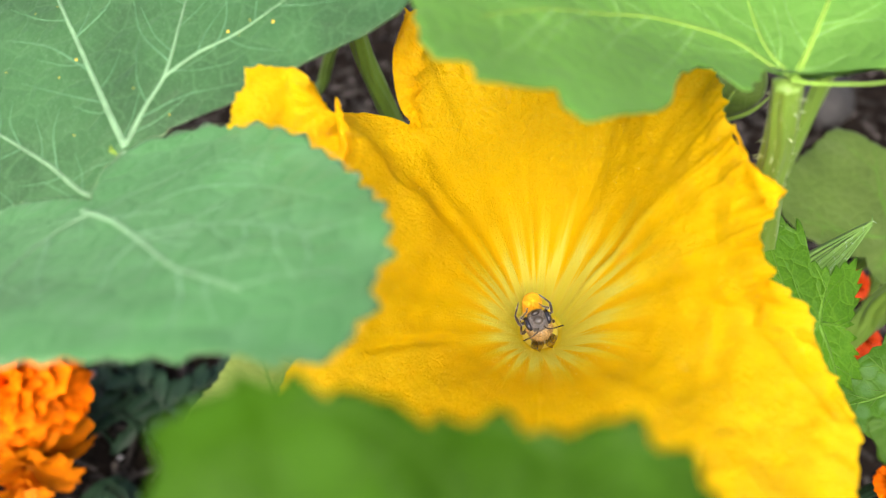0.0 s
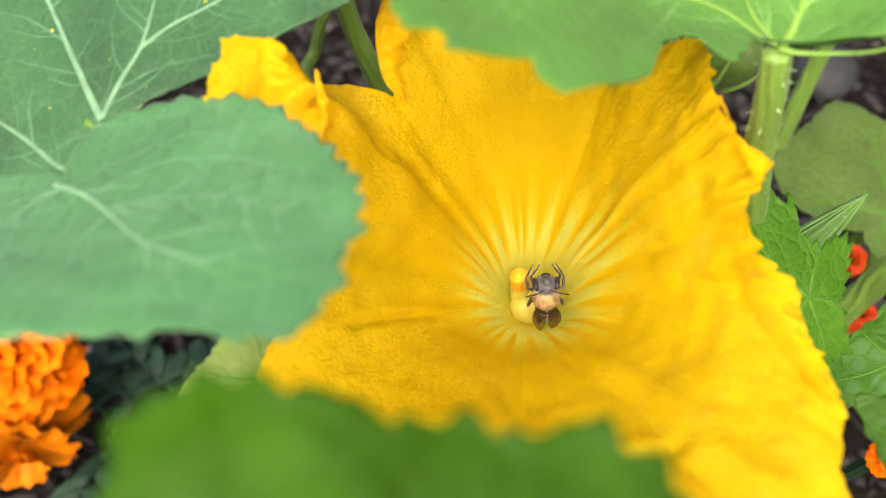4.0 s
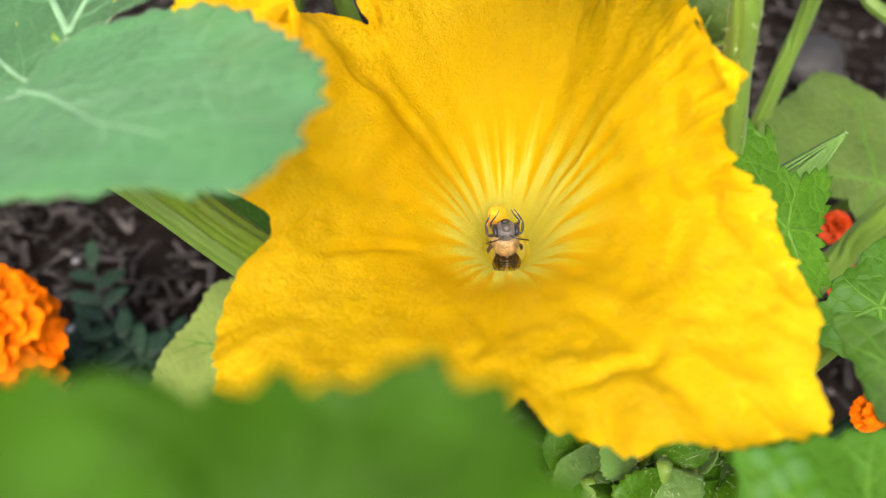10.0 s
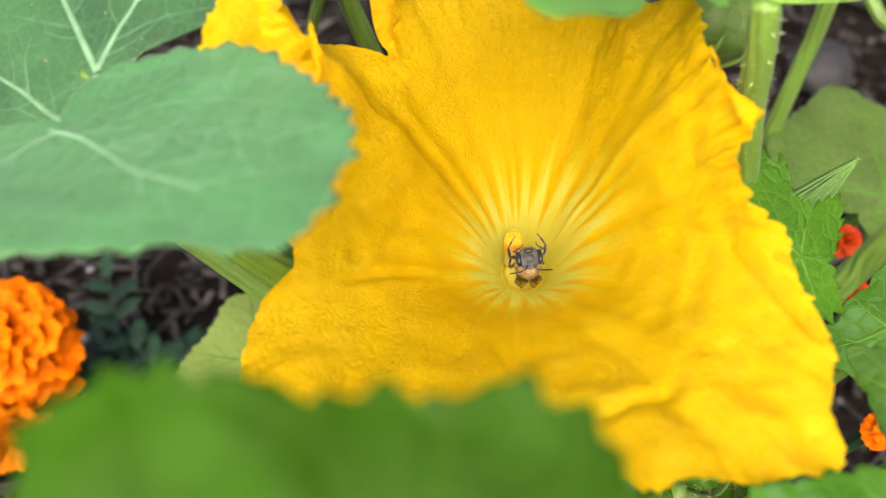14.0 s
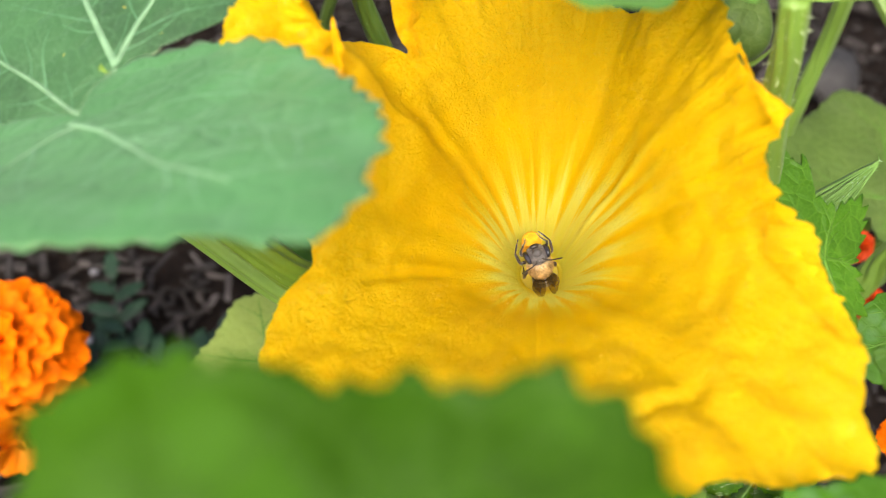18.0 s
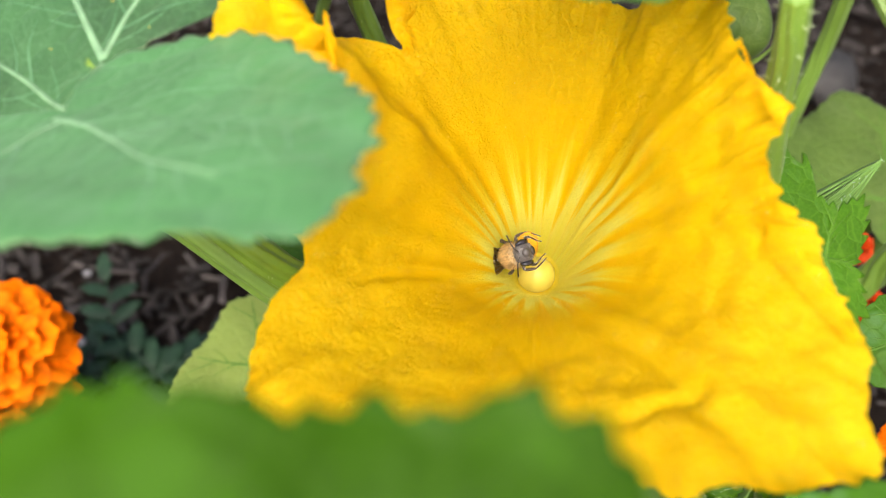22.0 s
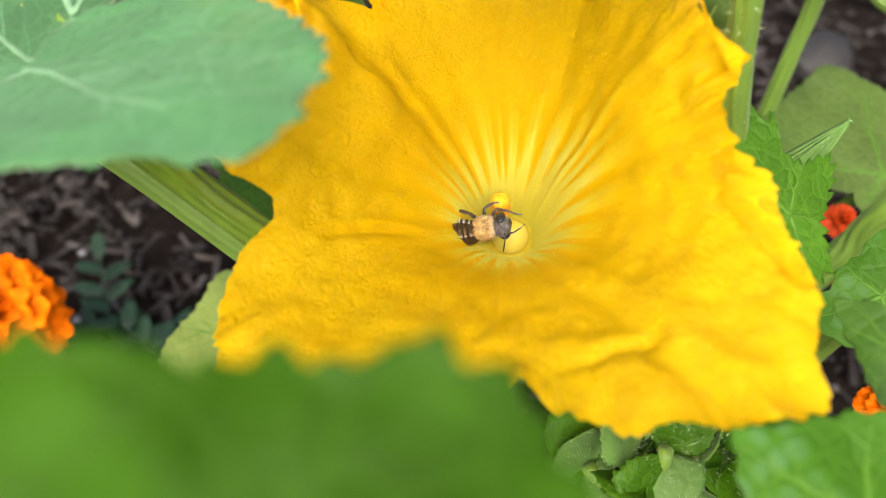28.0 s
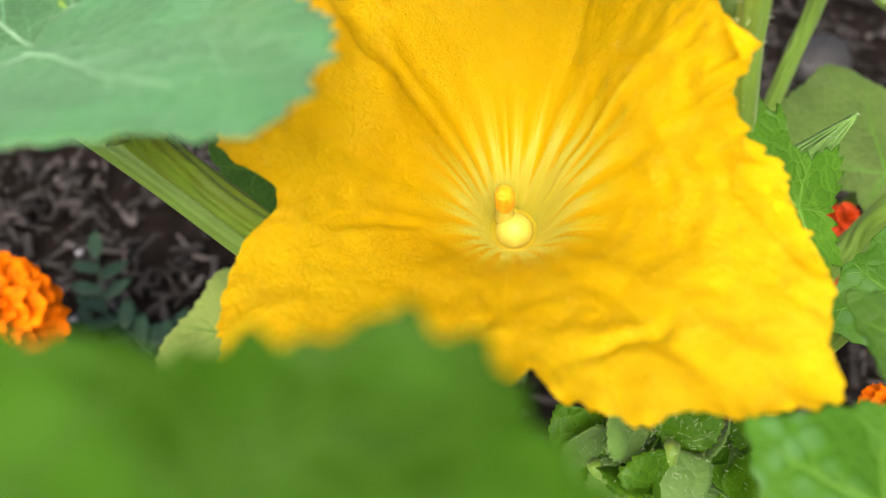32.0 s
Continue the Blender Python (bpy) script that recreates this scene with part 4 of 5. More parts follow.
def rim_at(deg):
    lo = RIM_UP[0][0]
    while deg < lo:
        deg += 360
    while deg > lo + 360:
        deg -= 360
    return lerp_table(RIM_UP, deg)


# the rim every quarter degree, sharp and smoothed over its neighbourhood
DENSE = np.array([rim_at(k / 4 - 180) for k in range(1440)])


def smoothed(width):
    off = (np.arange(1440) + 720) % 1440 - 720
    share = np.exp(-0.5 * (off / 4 / width) ** 2)
    share /= share.sum()
    return np.array([np.real(np.fft.ifft(np.fft.fft(DENSE[:, i]) * np.fft.fft(share))) for i in (0, 1)]).T.tolist()


RIM_SHARP, RIM_SOFT = smoothed(0.8), smoothed(12.0)


def rim_pair(deg):
    """The rim at an angle, and the smoothed rim."""
    k, f = divmod((deg + 180) % 360 * 4, 1)
    k = int(k) % 1440
    return tuple(tuple(p + (q - p) * f for p, q in zip(t[k], t[(k + 1) % 1440])) for t in (RIM_SHARP, RIM_SOFT))


LIP = 2.2


def corolla(deg, u):
    """The funnel's surface: angle in degrees, 0 at the throat to 1 at the rim; millimetres."""
    (far, high), (wide, tall) = rim_pair(deg)
    k = u ** 3
    far, high = wide + (far - wide) * k, tall + (high - tall) * k
    r = THROAT + (far - THROAT) * u
    turn = (deg - 5 + 180) % 360 - 180
    bend = 31 - 15 * math.exp(-(turn / 48) ** 2)
    start = math.exp(-THROAT / bend)
    h = LIP + (high - LIP) * (start - math.exp(-r / bend)) / (start - math.exp(-far / bend))
    h -= max(0.0, 1 - u) ** 10 * 1.6
    a = radians(deg)
    return Vector((r * math.cos(a), r * math.sin(a), h))


def petal_point(deg, u):
    p = corolla(deg, u)
    du = corolla(deg, min(u + 0.01, 1.01)) - corolla(deg, u - 0.01)
    dv = corolla(deg + 0.7, u) - corolla(deg - 0.7, u)
    n = dv.cross(du)
    n = -n.normalized() if n.length > 1e-6 else Vector((0, 0, 1))
    a = radians(deg)
    rib = 0.0
    for centre, w, s, rise, keep in RIBS:
        off = (deg - centre + 180) % 360 - 180
        if abs(off) < 3 * w:
            rib += s * math.exp(-(off / w) ** 2) * min(1, u * rise) * (1 - (1 - keep) * u)
    rib += (pillow(deg)[1] - 0.4) * min(1, u * 3.0) * (1 - 0.75 * u)
    for line, wide, high in CREASES:
        d, k = 99.0, 0.0
        for i, (s0, s1) in enumerate(zip(line, line[1:])):
            vx, vy = s1[0] - s0[0], s1[1] - s0[1]
            f = max(0.0, min(1.0, ((p.x - s0[0]) * vx + (p.y - s0[1]) * vy) / (vx * vx + vy * vy)))
            e = math.hypot(p.x - s0[0] - f * vx, p.y - s0[1] - f * vy)
            if e < d:
                d, k = e, (i + f) / (len(line) - 1)
        if d < 3 * wide:
            rib += high * math.exp(-(d / wide) ** 2) * min(1, 4 * k + 0.15, 4 * (1 - k) + 0.15)
    fade = 1.0
    q = p * 0.1
    wr = 1.5 * noise.noise((q.x * 0.9, q.y * 0.9, 3.0 + q.z * 0.9)) * min(1, u * 2)
    wr += 1.05 * u * noise.noise((q.x * 2.6, q.y * 2.6, 9.0 + q.z * 2.6))
    wr += 0.55 * u * u * abs(noise.noise((q.x * 6.5, q.y * 6.5, 2.0 + q.z * 6.5)))
    ruffle = 2.9 * u ** 7 * noise.noise((math.cos(a) * 9, math.sin(a) * 9, 4.0)) + 1.0 * u ** 8 * noise.noise((math.cos(a) * 26, math.sin(a) * 26, 6.0))
    return (p + n * (rib * fade + wr * 0.75 + ruffle)) * MM


# ridges (up) and creases (down) of the petals, in the flower's plane: places, half width and height in millimetres
CREASES = [
    (((-27, 17), (-21.5, 14.4), (-17.4, 10.9), (-11, 7)), 1.1, 0.4),
    (((-28, 15), (-22.5, 12.6), (-18, 9)), 1.3, -0.4),
    (((-37, -5), (-28, -4.7), (-14, -2.5)), 2.0, -0.9),
    (((-34, -17), (-25.6, -13.2), (-16, -9)), 0.8, -0.9),
    (((-34, -15), (-25.6, -11.4), (-16, -8)), 1.2, 0.6),
    (((5.7, -13.8), (15.8, -25.4), (24, -35), (34, -45)), 3.2, 1.3),
    (((8, -20), (14, -29), (20, -39), (27, -47)), 2.2, -1.2),
    (((5, -40.5), (11.6, -38), (17, -35.5), (21, -33.5)), 1.2, -1.0),
    (((3, -37.5), (11.6, -35), (17, -33), (21, -31.5)), 2.2, 0.5),
    (((10.5, 0.6), (15.7, -1.7), (21, -2.6), (28, -3.6)), 1.4, -0.8),
    (((-2, -16), (-2.5, -24), (-3, -31)), 0.7, 0.4),
    (((-6, -24), (-4, -30), (-8, -36)), 1.2, -0.6),
    (((14, 22), (13, 30), (15, 38)), 1.0, 0.5),
]
RIBS = []
GROOVES = []
rng = random.Random(12)
for a, b in zip(SPLITS, SPLITS[1:]):
    for k in (0.0, 0.25, 0.43, 0.57, 0.75):
        GROOVES.append(a + (b - a) * (k + (rng.uniform(-0.03, 0.03) if k else 0)))
    RIBS.append((a + (b - a) * 0.5, 7.5, 0.7, 2.2, 0.8))
    RIBS.append((b, 3.4, -0.22, 1.1, 1.0))
    RIBS.append((b + 5, 3.2, 0.25, 1.4, 1.0))
GROOVES.append(SPLITS[-1])
HEIGHTS = [rng.uniform(0.12, 0.38) for g in GROOVES]


def pillow(deg):
    """Between two grooves: where across (0 to 1) and the height of the swelling, in millimetres."""
    while deg > GROOVES[0]:
        deg -= 360
    while deg < GROOVES[-1]:
        deg += 360
    for k, (g, h) in enumerate(zip(GROOVES, GROOVES[1:])):
        if deg >= h:
            f = (g - deg) / (g - h)
            return f, HEIGHTS[k] * min(1.0, (g - h) / 15) * math.sin(math.pi * f) ** 2 * 1.2
    return 0.0, 0.0


for a, b in zip(SPLITS, SPLITS[1:]):
    bm = bmesh.new()
    uv = bm.loops.layers.uv.new("across and along")
    cols, rows = int((a - b) / 0.42), 100
    grid = []
    for j in range(rows + 1):
        u = j / rows
        line = []
        for i in range(cols + 1):
            deg = a + (b - a) * i / cols
            nick = 1.0
            if j == rows:
                nick = 1.0 + 0.016 * noise.noise((deg * 0.45, 1.0, 0.0)) + 0.012 * noise.noise((deg * 1.3, 5.0, 0.0))
            line.append(bm.verts.new(petal_point(deg, u * nick)))
        grid.append(line)
    across = [pillow(a + (b - a) * i / cols)[0] for i in range(cols + 1)]
    for j in range(rows):
        for i in range(cols):
            face = bm.faces.new((grid[j][i], grid[j + 1][i], grid[j + 1][i + 1], grid[j][i + 1]))
            f0, f1 = across[i], across[i + 1] if across[i + 1] >= across[i] else 1.0
            for loop, f, v in zip(face.loops, (f0, f0, f1, f1), (j, j + 1, j + 1, j)):
                loop[uv].uv = f, v / rows
    bmesh.ops.recalc_face_normals(bm, faces=bm.faces)
    part("petal", bm, PETAL, flower)

# folded-over petal edges
inv_flower = m_flower.inverted()
for edge_a, edge_b in FOLDS:
    la, lb = spline(edge_a, 8), spline(edge_b, 8)
    bm = bmesh.new()
    grid = []
    for i, (p, q) in enumerate(zip(la, lb)):
        row = []
        for k in range(7):
            w = k / 6
            c = p.lerp(q, w * (1 + 0.35 * noise.noise((i * 0.3, 7.0, 1.0)) + 0.15 * noise.noise((i * 0.9, 3.0, 1.0))))
            c += Vector((0.0, -0.5, 0.8)) * (0.0011 * math.sin(math.pi * w) + 0.0010 * noise.noise((i * 0.45, k * 0.4, 2.0)))
            row.append(bm.verts.new(inv_flower @ c))
        grid.append(row)
    for r0, r1 in zip(grid, grid[1:]):
        for k in range(6):
            bm.faces.new((r0[k], r0[k + 1], r1[k + 1], r1[k]))
    part("petal_fold", bm, PETAL, flower, "folded-over petal edge")

# floor of the throat, anther column and nectary
bm = bmesh.new()
hub = bm.verts.new((0, 0, -0.0022))
rings = [[bm.verts.new(petal_point(k * 5, 0.012).lerp(Vector((0, 0, -0.0022)), w ** 1.6)) for k in range(72)] for w in (0, 0.2, 0.4, 0.6, 0.8)]
for k in range(72):
    for r0, r1 in zip(rings, rings[1:]):
        bm.faces.new((r0[k], r0[k - 1], r1[k - 1], r1[k]))
    bm.faces.new((rings[-1][k], rings[-1][k - 1], hub))
part("throat", bm, PETAL, flower)
bm = bmesh.new()
ball(bm, (0.0, -0.0002, 0.0014), (0.0038, 0.0037, 0.0040), 32, 20)
part("nectary", bm, NECTARY, flower, "pale yellow round nectary")
col_base, col_tip = Vector(ANTHER_BASE), Vector(ANTHER_TIP)
bm = tube(bmesh.new(), spline([col_base, col_base.lerp(col_tip, 0.25), col_base.lerp(col_tip, 0.45)], 8), lambda u: (2.1 - 0.6 * u) * MM, 24)
part("filament_column", bm, NECTARY, flower)
axis = (col_tip - col_base)
bm = bmesh.new()
rings = []
for k in range(41):
    u = k / 40
    r = 1.85 * MM * max(0.02, 1 - max(0, (u - 0.70) / 0.30) ** 2.4) ** 0.5 * min(1, 0.80 + u * 1.2)
    ring = []
    for q in range(60):
        a = 2 * math.pi * q / 60
        rr = r * (1 + 0.05 * abs(math.cos(5 * a + 2.2 * u)) + 0.025 * math.cos(20 * a + 9 * u + 22 * u * math.sin(2 * a)))
        ring.append(bm.verts.new(col_base + axis * (0.40 + 0.60 * u) + Vector((math.cos(a), math.sin(a), 0)) * rr))
    rings.append(ring)
for r0, r1 in zip(rings, rings[1:]):
    for q in range(60):
        bm.faces.new((r0[q], r0[(q + 1) % 60], r1[(q + 1) % 60], r1[q]))
bm.faces.new(rings[-1])
part("anther", bm, ANTHER, flower, "orange anther dusted with pollen")
bm = bmesh.new()
rng = random.Random(77)
for k in range(3000):
    deg, u = rng.uniform(0, 360), 0.02 + 0.20 * rng.random() ** 1.2
    p = petal_point(deg, u)
    spike(bm, p, Vector((-p.x, -p.y, 0.012)).normalized() + Vector((rng.uniform(-.4, .4), rng.uniform(-.4, .4), rng.uniform(0, .5))), rng.uniform(0.4, 1.0) * MM, 0.018 * MM, 3)
tagged(part("throat_hairs", bm, THROAT_HAIR, flower), kind="stuff")
bm = bmesh.new()
for k in range(90):
    deg, u = rng.uniform(0, 360), rng.uniform(0.05, 0.6)
    bmesh.ops.create_icosphere(bm, subdivisions=1, radius=rng.uniform(0.06, 0.14) * MM, matrix=Matrix.Translation(petal_point(deg, u) + Vector((0, 0, 0.00015))))
tagged(part("pollen_grains", bm, POLLEN, flower), kind="stuff")
# calyx and stalk
bm = tube(bmesh.new(), [Vector((0, 0, z * MM)) for z in (-15, -13, -11, -9, -7, -5)], lambda u: (2.5 + 3.4 * u ** 0.6) * MM, 28, 5, 0.05)
part("calyx", bm, STEM, flower)
petiole(flower, [m_flower @ Vector((0, 0, -0.010)), m_flower @ Vector((0, 0.010, -0.024)), (FLOWER[0] + 0.012, FLOWER[1] + 0.065, 0.08), (FLOWER[0] + 0.015, FLOWER[1] + 0.085, -0.004)], 2.6, 3.0, name="stem", to_ground=False, m=m_flower)

# ---- marigolds ----
def marigold_petal_mesh(seed, length, width):
    rng = random.Random(seed)
    bm = bmesh.new()
    grid = []
    ph = rng.uniform(0, 6)
    for j in range(8):
        u = j / 7
        w = width * (0.25 + 0.75 * math.sin(min(1, u * 1.15) * 1.7)) / 2
        row = []
        for i in range(9):
            v = i / 4 - 1
            tip = 1 - 0.10 * v * v - 0.05 * math.cos(v * 7 + ph)
            z = length * (0.10 * math.sin(u * 2.5) - 0.22 * u * u) + width * 0.10 * u * math.sin(v * 5 + ph) + width * 0.12 * v * v * (1 - u)
            row.append(bm.verts.new((v * w, u * length * (tip if u > 0.5 else 1), z)))
        grid.append(row)
    for j in range(7):
        for i in range(8):
            bm.faces.new((grid[j][i], grid[j][i + 1], grid[j + 1][i + 1], grid[j + 1][i]))
    return bm


def marigold(place, size, material, label, facing=(0.25, -0.55, 1), layers=5, seed=0, foot=None):
    rng = random.Random(seed)
    m = frame_of(place, facing)
    t = thing("marigold", m, label, "flower", "marigolds")
    kinds = []
    for k in range(4):
        ob = part("petal", marigold_petal_mesh(seed + k, size * 0.62, size * 0.50), material, t)
        kinds.append(ob.data)
        bpy.data.objects.remove(ob)
    for layer in range(layers):
        f = layer / max(1, layers - 1)
        count = max(4, int(15 - 9 * f))
        for k in range(count):
            ob = new("petal", rng.choice(kinds))
            ob.parent = t
            lift = -12 + 78 * f + rng.uniform(-9, 9)
            s = 1.0 - 0.38 * f
            ob.matrix_local = Matrix.Translation((0, 0, size * (0.02 + 0.20 * f))) @ pose(0, 0, 0, 0, 0, 360 * (k + 0.5 * (layer % 2)) / count + rng.uniform(-8, 8)) @ pose(0, size * 0.03, 0, lift, rng.uniform(-18, 18), 0) @ Matrix.Scale(s * rng.uniform(0.88, 1.08), 4)
    bm = tube(bmesh.new(), [Vector((0, 0, size * z)) for z in (-0.52, -0.42, -0.25, -0.08, 0.03)], lambda u: size * (0.05 + 0.17 * math.sin(u * 2.4)), 18, 9, 0.05)
    part("calyx", bm, GREY_GREEN, t)
    base = m @ Vector((0, 0, -size * 0.5))
    f = Vector(foot) if foot else Vector((base.x - 0.01, base.y + 0.03, -0.004))
    petiole(t, [base, base.lerp(f, 0.3), base.lerp(f, 0.7) + Vector((0.004, 0, 0)), f], 1.6, 1.8, GREY_GREEN, "stem", to_ground=False, m=m)
    return t


marigold(MARIGOLDS[0], 0.0355, MARIGOLD, "ruffled orange marigold in full bloom", seed=3)
marigold(MARIGOLDS[1], 0.034, MARIGOLD_OLD, "older dark orange marigold hanging over", (0.3, -0.9, -0.1), 3, seed=9)
marigold(MARIGOLDS[2], 0.0085, MARIGOLD_RED, "red-orange marigold half hidden by leaves", seed=15, layers=3)
marigold(MARIGOLDS[3], 0.009, MARIGOLD_RED, "red-orange marigold half hidden by leaves", seed=16, layers=3)
marigold(MARIGOLDS[4], 0.0075, MARIGOLD, "small orange marigold under the leaves", seed=17, layers=3)


def feather_leaf(place, seed):
    """A marigold leaf: a rib with pairs of narrow leaflets."""
    rng = random.Random(seed)
    x, y, z = place
    m = pose(x, y, 0.0, 0, 0, rng.uniform(0, 360))
    t = thing("marigold_leaf", m, "grey-green feathery marigold leaf near the mulch", "leaf", "marigold leaves")
    path = spline([(0, 0, -0.003), (0.004, 0, 0.012), (0.016, 0, 0.024), (0.034, 0, 0.030)], 6)
    part("rib", tube(bmesh.new(), path, lambda u: (0.9 - 0.6 * u) * MM, 8), GREY_GREEN, t)
    for k in range(9):
        i = int(6 + k * 11 / 8)
        side = 0 if k == 8 else (1 if k % 2 else -1)
        bm = bmesh.new()
        grid = []
        for j in range(7):
            u = j / 6
            w = 2.6 * MM * math.sin(0.25 + 2.85 * u) ** 0.8
            grid.append([bm.verts.new((u * 14 * MM, s * w * (1 + 0.25 * (j % 2)), 1.2 * MM * abs(s) - 3 * MM * u * u)) for s in (-1, 0, 1)])
        for r0, r1 in zip(grid, grid[1:]):
            for q in range(2):
                bm.faces.new((r0[q], r1[q], r1[q + 1], r0[q + 1]))
        ob = part("leaflet", bm, GREY_GREEN, t)
        solid(ob, 0.25 * MM)
        ob.matrix_local = Matrix.Translation(path[min(i, len(path) - 1)]) @ pose(0, 0, 0, rng.uniform(-15, 15), rng.uniform(-20, 10), side * rng.uniform(45, 65))
    return t


for k, p in enumerate(GREYLEAVES):
    feather_leaf(p, 60 + k)

# ---- folded young leaf, closed bud, shoot tip and pebbles ----
def young_fold():
    base, tip = Vector(YOUNG_BASE), Vector(YOUNG_TIP)
    way = tip - base
    m = Matrix.Translation(base)
    t = thing("leaf_bud", m, "folded pale green young squash leaf with toothed edge", "leaf bud")
    side = way.cross(Vector((0, -0.6, 0.8))).normalized()
    up = side.cross(way).normalized()
    rng = random.Random(19)
    reach = [1.0 + 0.22 * math.sin(k * 0.55) + rng.uniform(-0.12, 0.05) for k in range(49)]

    def pleat(u, v, k):
        """u from the tip down, v across the fan."""
        w = 7.5 * MM * u ** 0.9
        fold = abs((v * 3) % 1 - 0.5) * 2
        p = way * (1 - u * reach[k]) + side * (0.32 - v) * w * 1.25
        return p + up * (fold * 0.8 * u * MM - 5.0 * MM * max(0, v - 0.45) * u + 0.5 * MM * u * math.sin(k * 1.9))

    bm = bmesh.new()
    grid = [[bm.verts.new(pleat(0.04 + 0.96 * j / 24, k / 48, k)) for k in range(49)] for j in range(25)]
    for r0, r1 in zip(grid, grid[1:]):
        for i in range(48):
            bm.faces.new((r0[i], r0[i + 1], r1[i + 1], r1[i]))
    solid(part("fold", bm, LEAF_FOLD, t), 0.3 * MM)
    for k in (0, 16, 32, 48):
        path = [pleat(0.03 + 0.85 * j / 10, k / 48, k) + up * 0.15 * MM for j in range(11)]
        part("rib", tube(bmesh.new(), path, lambda u: (0.18 - 0.08 * u) * MM, 8), VEIN_FOLD, t)
    for k in range(6):
        bm = bmesh.new()
        spike(bm, way * (0.98 - 0.02 * k), way.normalized() + side * (k - 2.5) * 0.35 + up * 0.3 * (k % 2), 1.6 * MM, 0.22 * MM, 6)
        part("tip", bm, VEIN_FOLD, t)
    bm = bmesh.new()
    for k in range(260):
        c = rng.randrange(49)
        spike(bm, pleat(rng.choice((1.0, 1.0, rng.random())), c / 48, c), Vector((rng.gauss(0, 1), rng.gauss(0, 1), rng.gauss(0.4, 1))), 0.7 * MM, 0.05 * MM, 3)
    tagged(part("hairs", bm, MARGIN_HAIR, t), kind="stuff")
    petiole(t, [base, base + Vector((-0.004, 0.004, -0.03)), (base.x - 0.01, base.y + 0.01, -0.004)], 1.6, 2.2, name="stem", to_ground=False, m=m)


young_fold()


def closed_bud():
    a, b = Vector(BUD[0]), Vector(BUD[1])
    m = Matrix.Translation(a)
    t = thing("flower_bud", m, "closed yellow-green squash flower bud behind the flower", "flower bud")
    d = b - a
    part("bud", tube(bmesh.new(), [d * (k / 14) for k in range(15)], lambda u: 0.0098 * math.sin(0.25 + 2.6 * u) ** 0.8, 30, 5, 0.10), LEAF_PALE, t)
    for k in range(5):
        x = d.orthogonal().normalized()
        x.rotate(Matrix.Rotation(k * 1.2566, 3, d.normalized()))
        bm = bmesh.new()
        path = spline([x * 0.004, d * 0.2 + x * 0.0085, d * 0.5 + x * 0.0115], 6)
        part("sepal", tube(bm, path, lambda u: 0.0011 * (1 - 0.8 * u), 8), STEM, t)
    petiole(t, [a, a - d.normalized() * 0.02, (a.x + 0.005, a.y + 0.01, -0.004)], 2.2, 2.6, name="stem", to_ground=False, m=m)


closed_bud()


def shoot_tip():
    foot = Vector(SHOOT[0])
    m = Matrix.Translation((foot.x, foot.y, -0.004))
    inv = m.inverted()
    t = thing("squash_shoot", m, "hairy green shoot tip with crinkled young leaves", "shoot")
    rng = random.Random(5)
    for k, c in enumerate(SHOOT[1:]):
        c = Vector(c)
        for q in range(8):
            blade = Blade([(0, 5), (40, 7), (80, 10), (90, 11), (100, 10), (140, 7), (180, 5), (230, 3), (310, 3)], None, 1.6, 0.7, seed=200 + 8 * k + q, step=1.6)
            ob = part("young_leaf", blade.mesh(9, 4.0), LEAF_FOLD if q % 2 else LEAF_YOUNG, t)
            solid(ob, 0.3 * MM)
            ob.matrix_local = inv @ Matrix.Translation(c + Vector((rng.uniform(-1, 1), rng.uniform(-1, 1), rng.uniform(-1.5, 0))) * 0.008) @ pose(0, 0, 0, rng.uniform(10, 70), rng.uniform(-40, 40), rng.uniform(0, 360))
        part("stem", tube(bmesh.new(), spline([inv @ c, inv @ c.lerp(foot, 0.5) - Vector((0, 0, 0.02)), (rng.uniform(-.004, .004), rng.uniform(-.004, .004), 0)], 8), 1.5 * MM, 10), STEM, t)
    bm = bmesh.new()
    for c in SHOOT[1:]:
        for k in range(110):
            d = Vector((rng.gauss(0, 1), rng.gauss(0, 1), rng.gauss(0.5, 1))).normalized()
            spike(bm, inv @ (Vector(c) + d * rng.uniform(0.004, 0.010)), d, 0.0011, 0.00005, 3)
    part("hairs", bm, HAIR, t)


shoot_tip()


def pebble(place, size, seed):
    rng = random.Random(seed)
    bm = bmesh.new()
    bmesh.ops.create_icosphere(bm, subdivisions=3, radius=1.0)
    for v in bm.verts:
        v.co *= 1 + 0.22 * noise.noise(v.co * 1.3 + Vector((seed, 0, 0)))
        v.co = Vector((v.co.x * size, v.co.y * size * 0.75, v.co.z * size * 0.5))
    ob = part("pebble", bm, STONE)
    ob.matrix_world = pose(place[0], place[1], size * 0.35, 0, 0, rng.uniform(0, 360))
    return tagged(ob, "small grey pebble lying in the mulch", "pebble", "pebbles")


rng = random.Random(52)
for k in range(14):
    stone = pebble((rng.uniform(-0.20, -0.08), rng.uniform(0.05, 0.20), 0), rng.uniform(0.0012, 0.0024), 20 + k)
    stone.data.materials[0] = STONE_PALE
    stone.location.z += 0.006
    tagged(stone, "tiny whitish stone chip lying on the mulch", "pebble", "pebbles")
for k, (p, s) in enumerate(zip(PEBBLES, (0.022, 0.008, 0.005, 0.005))):
    pebble(p, s, k + 1)

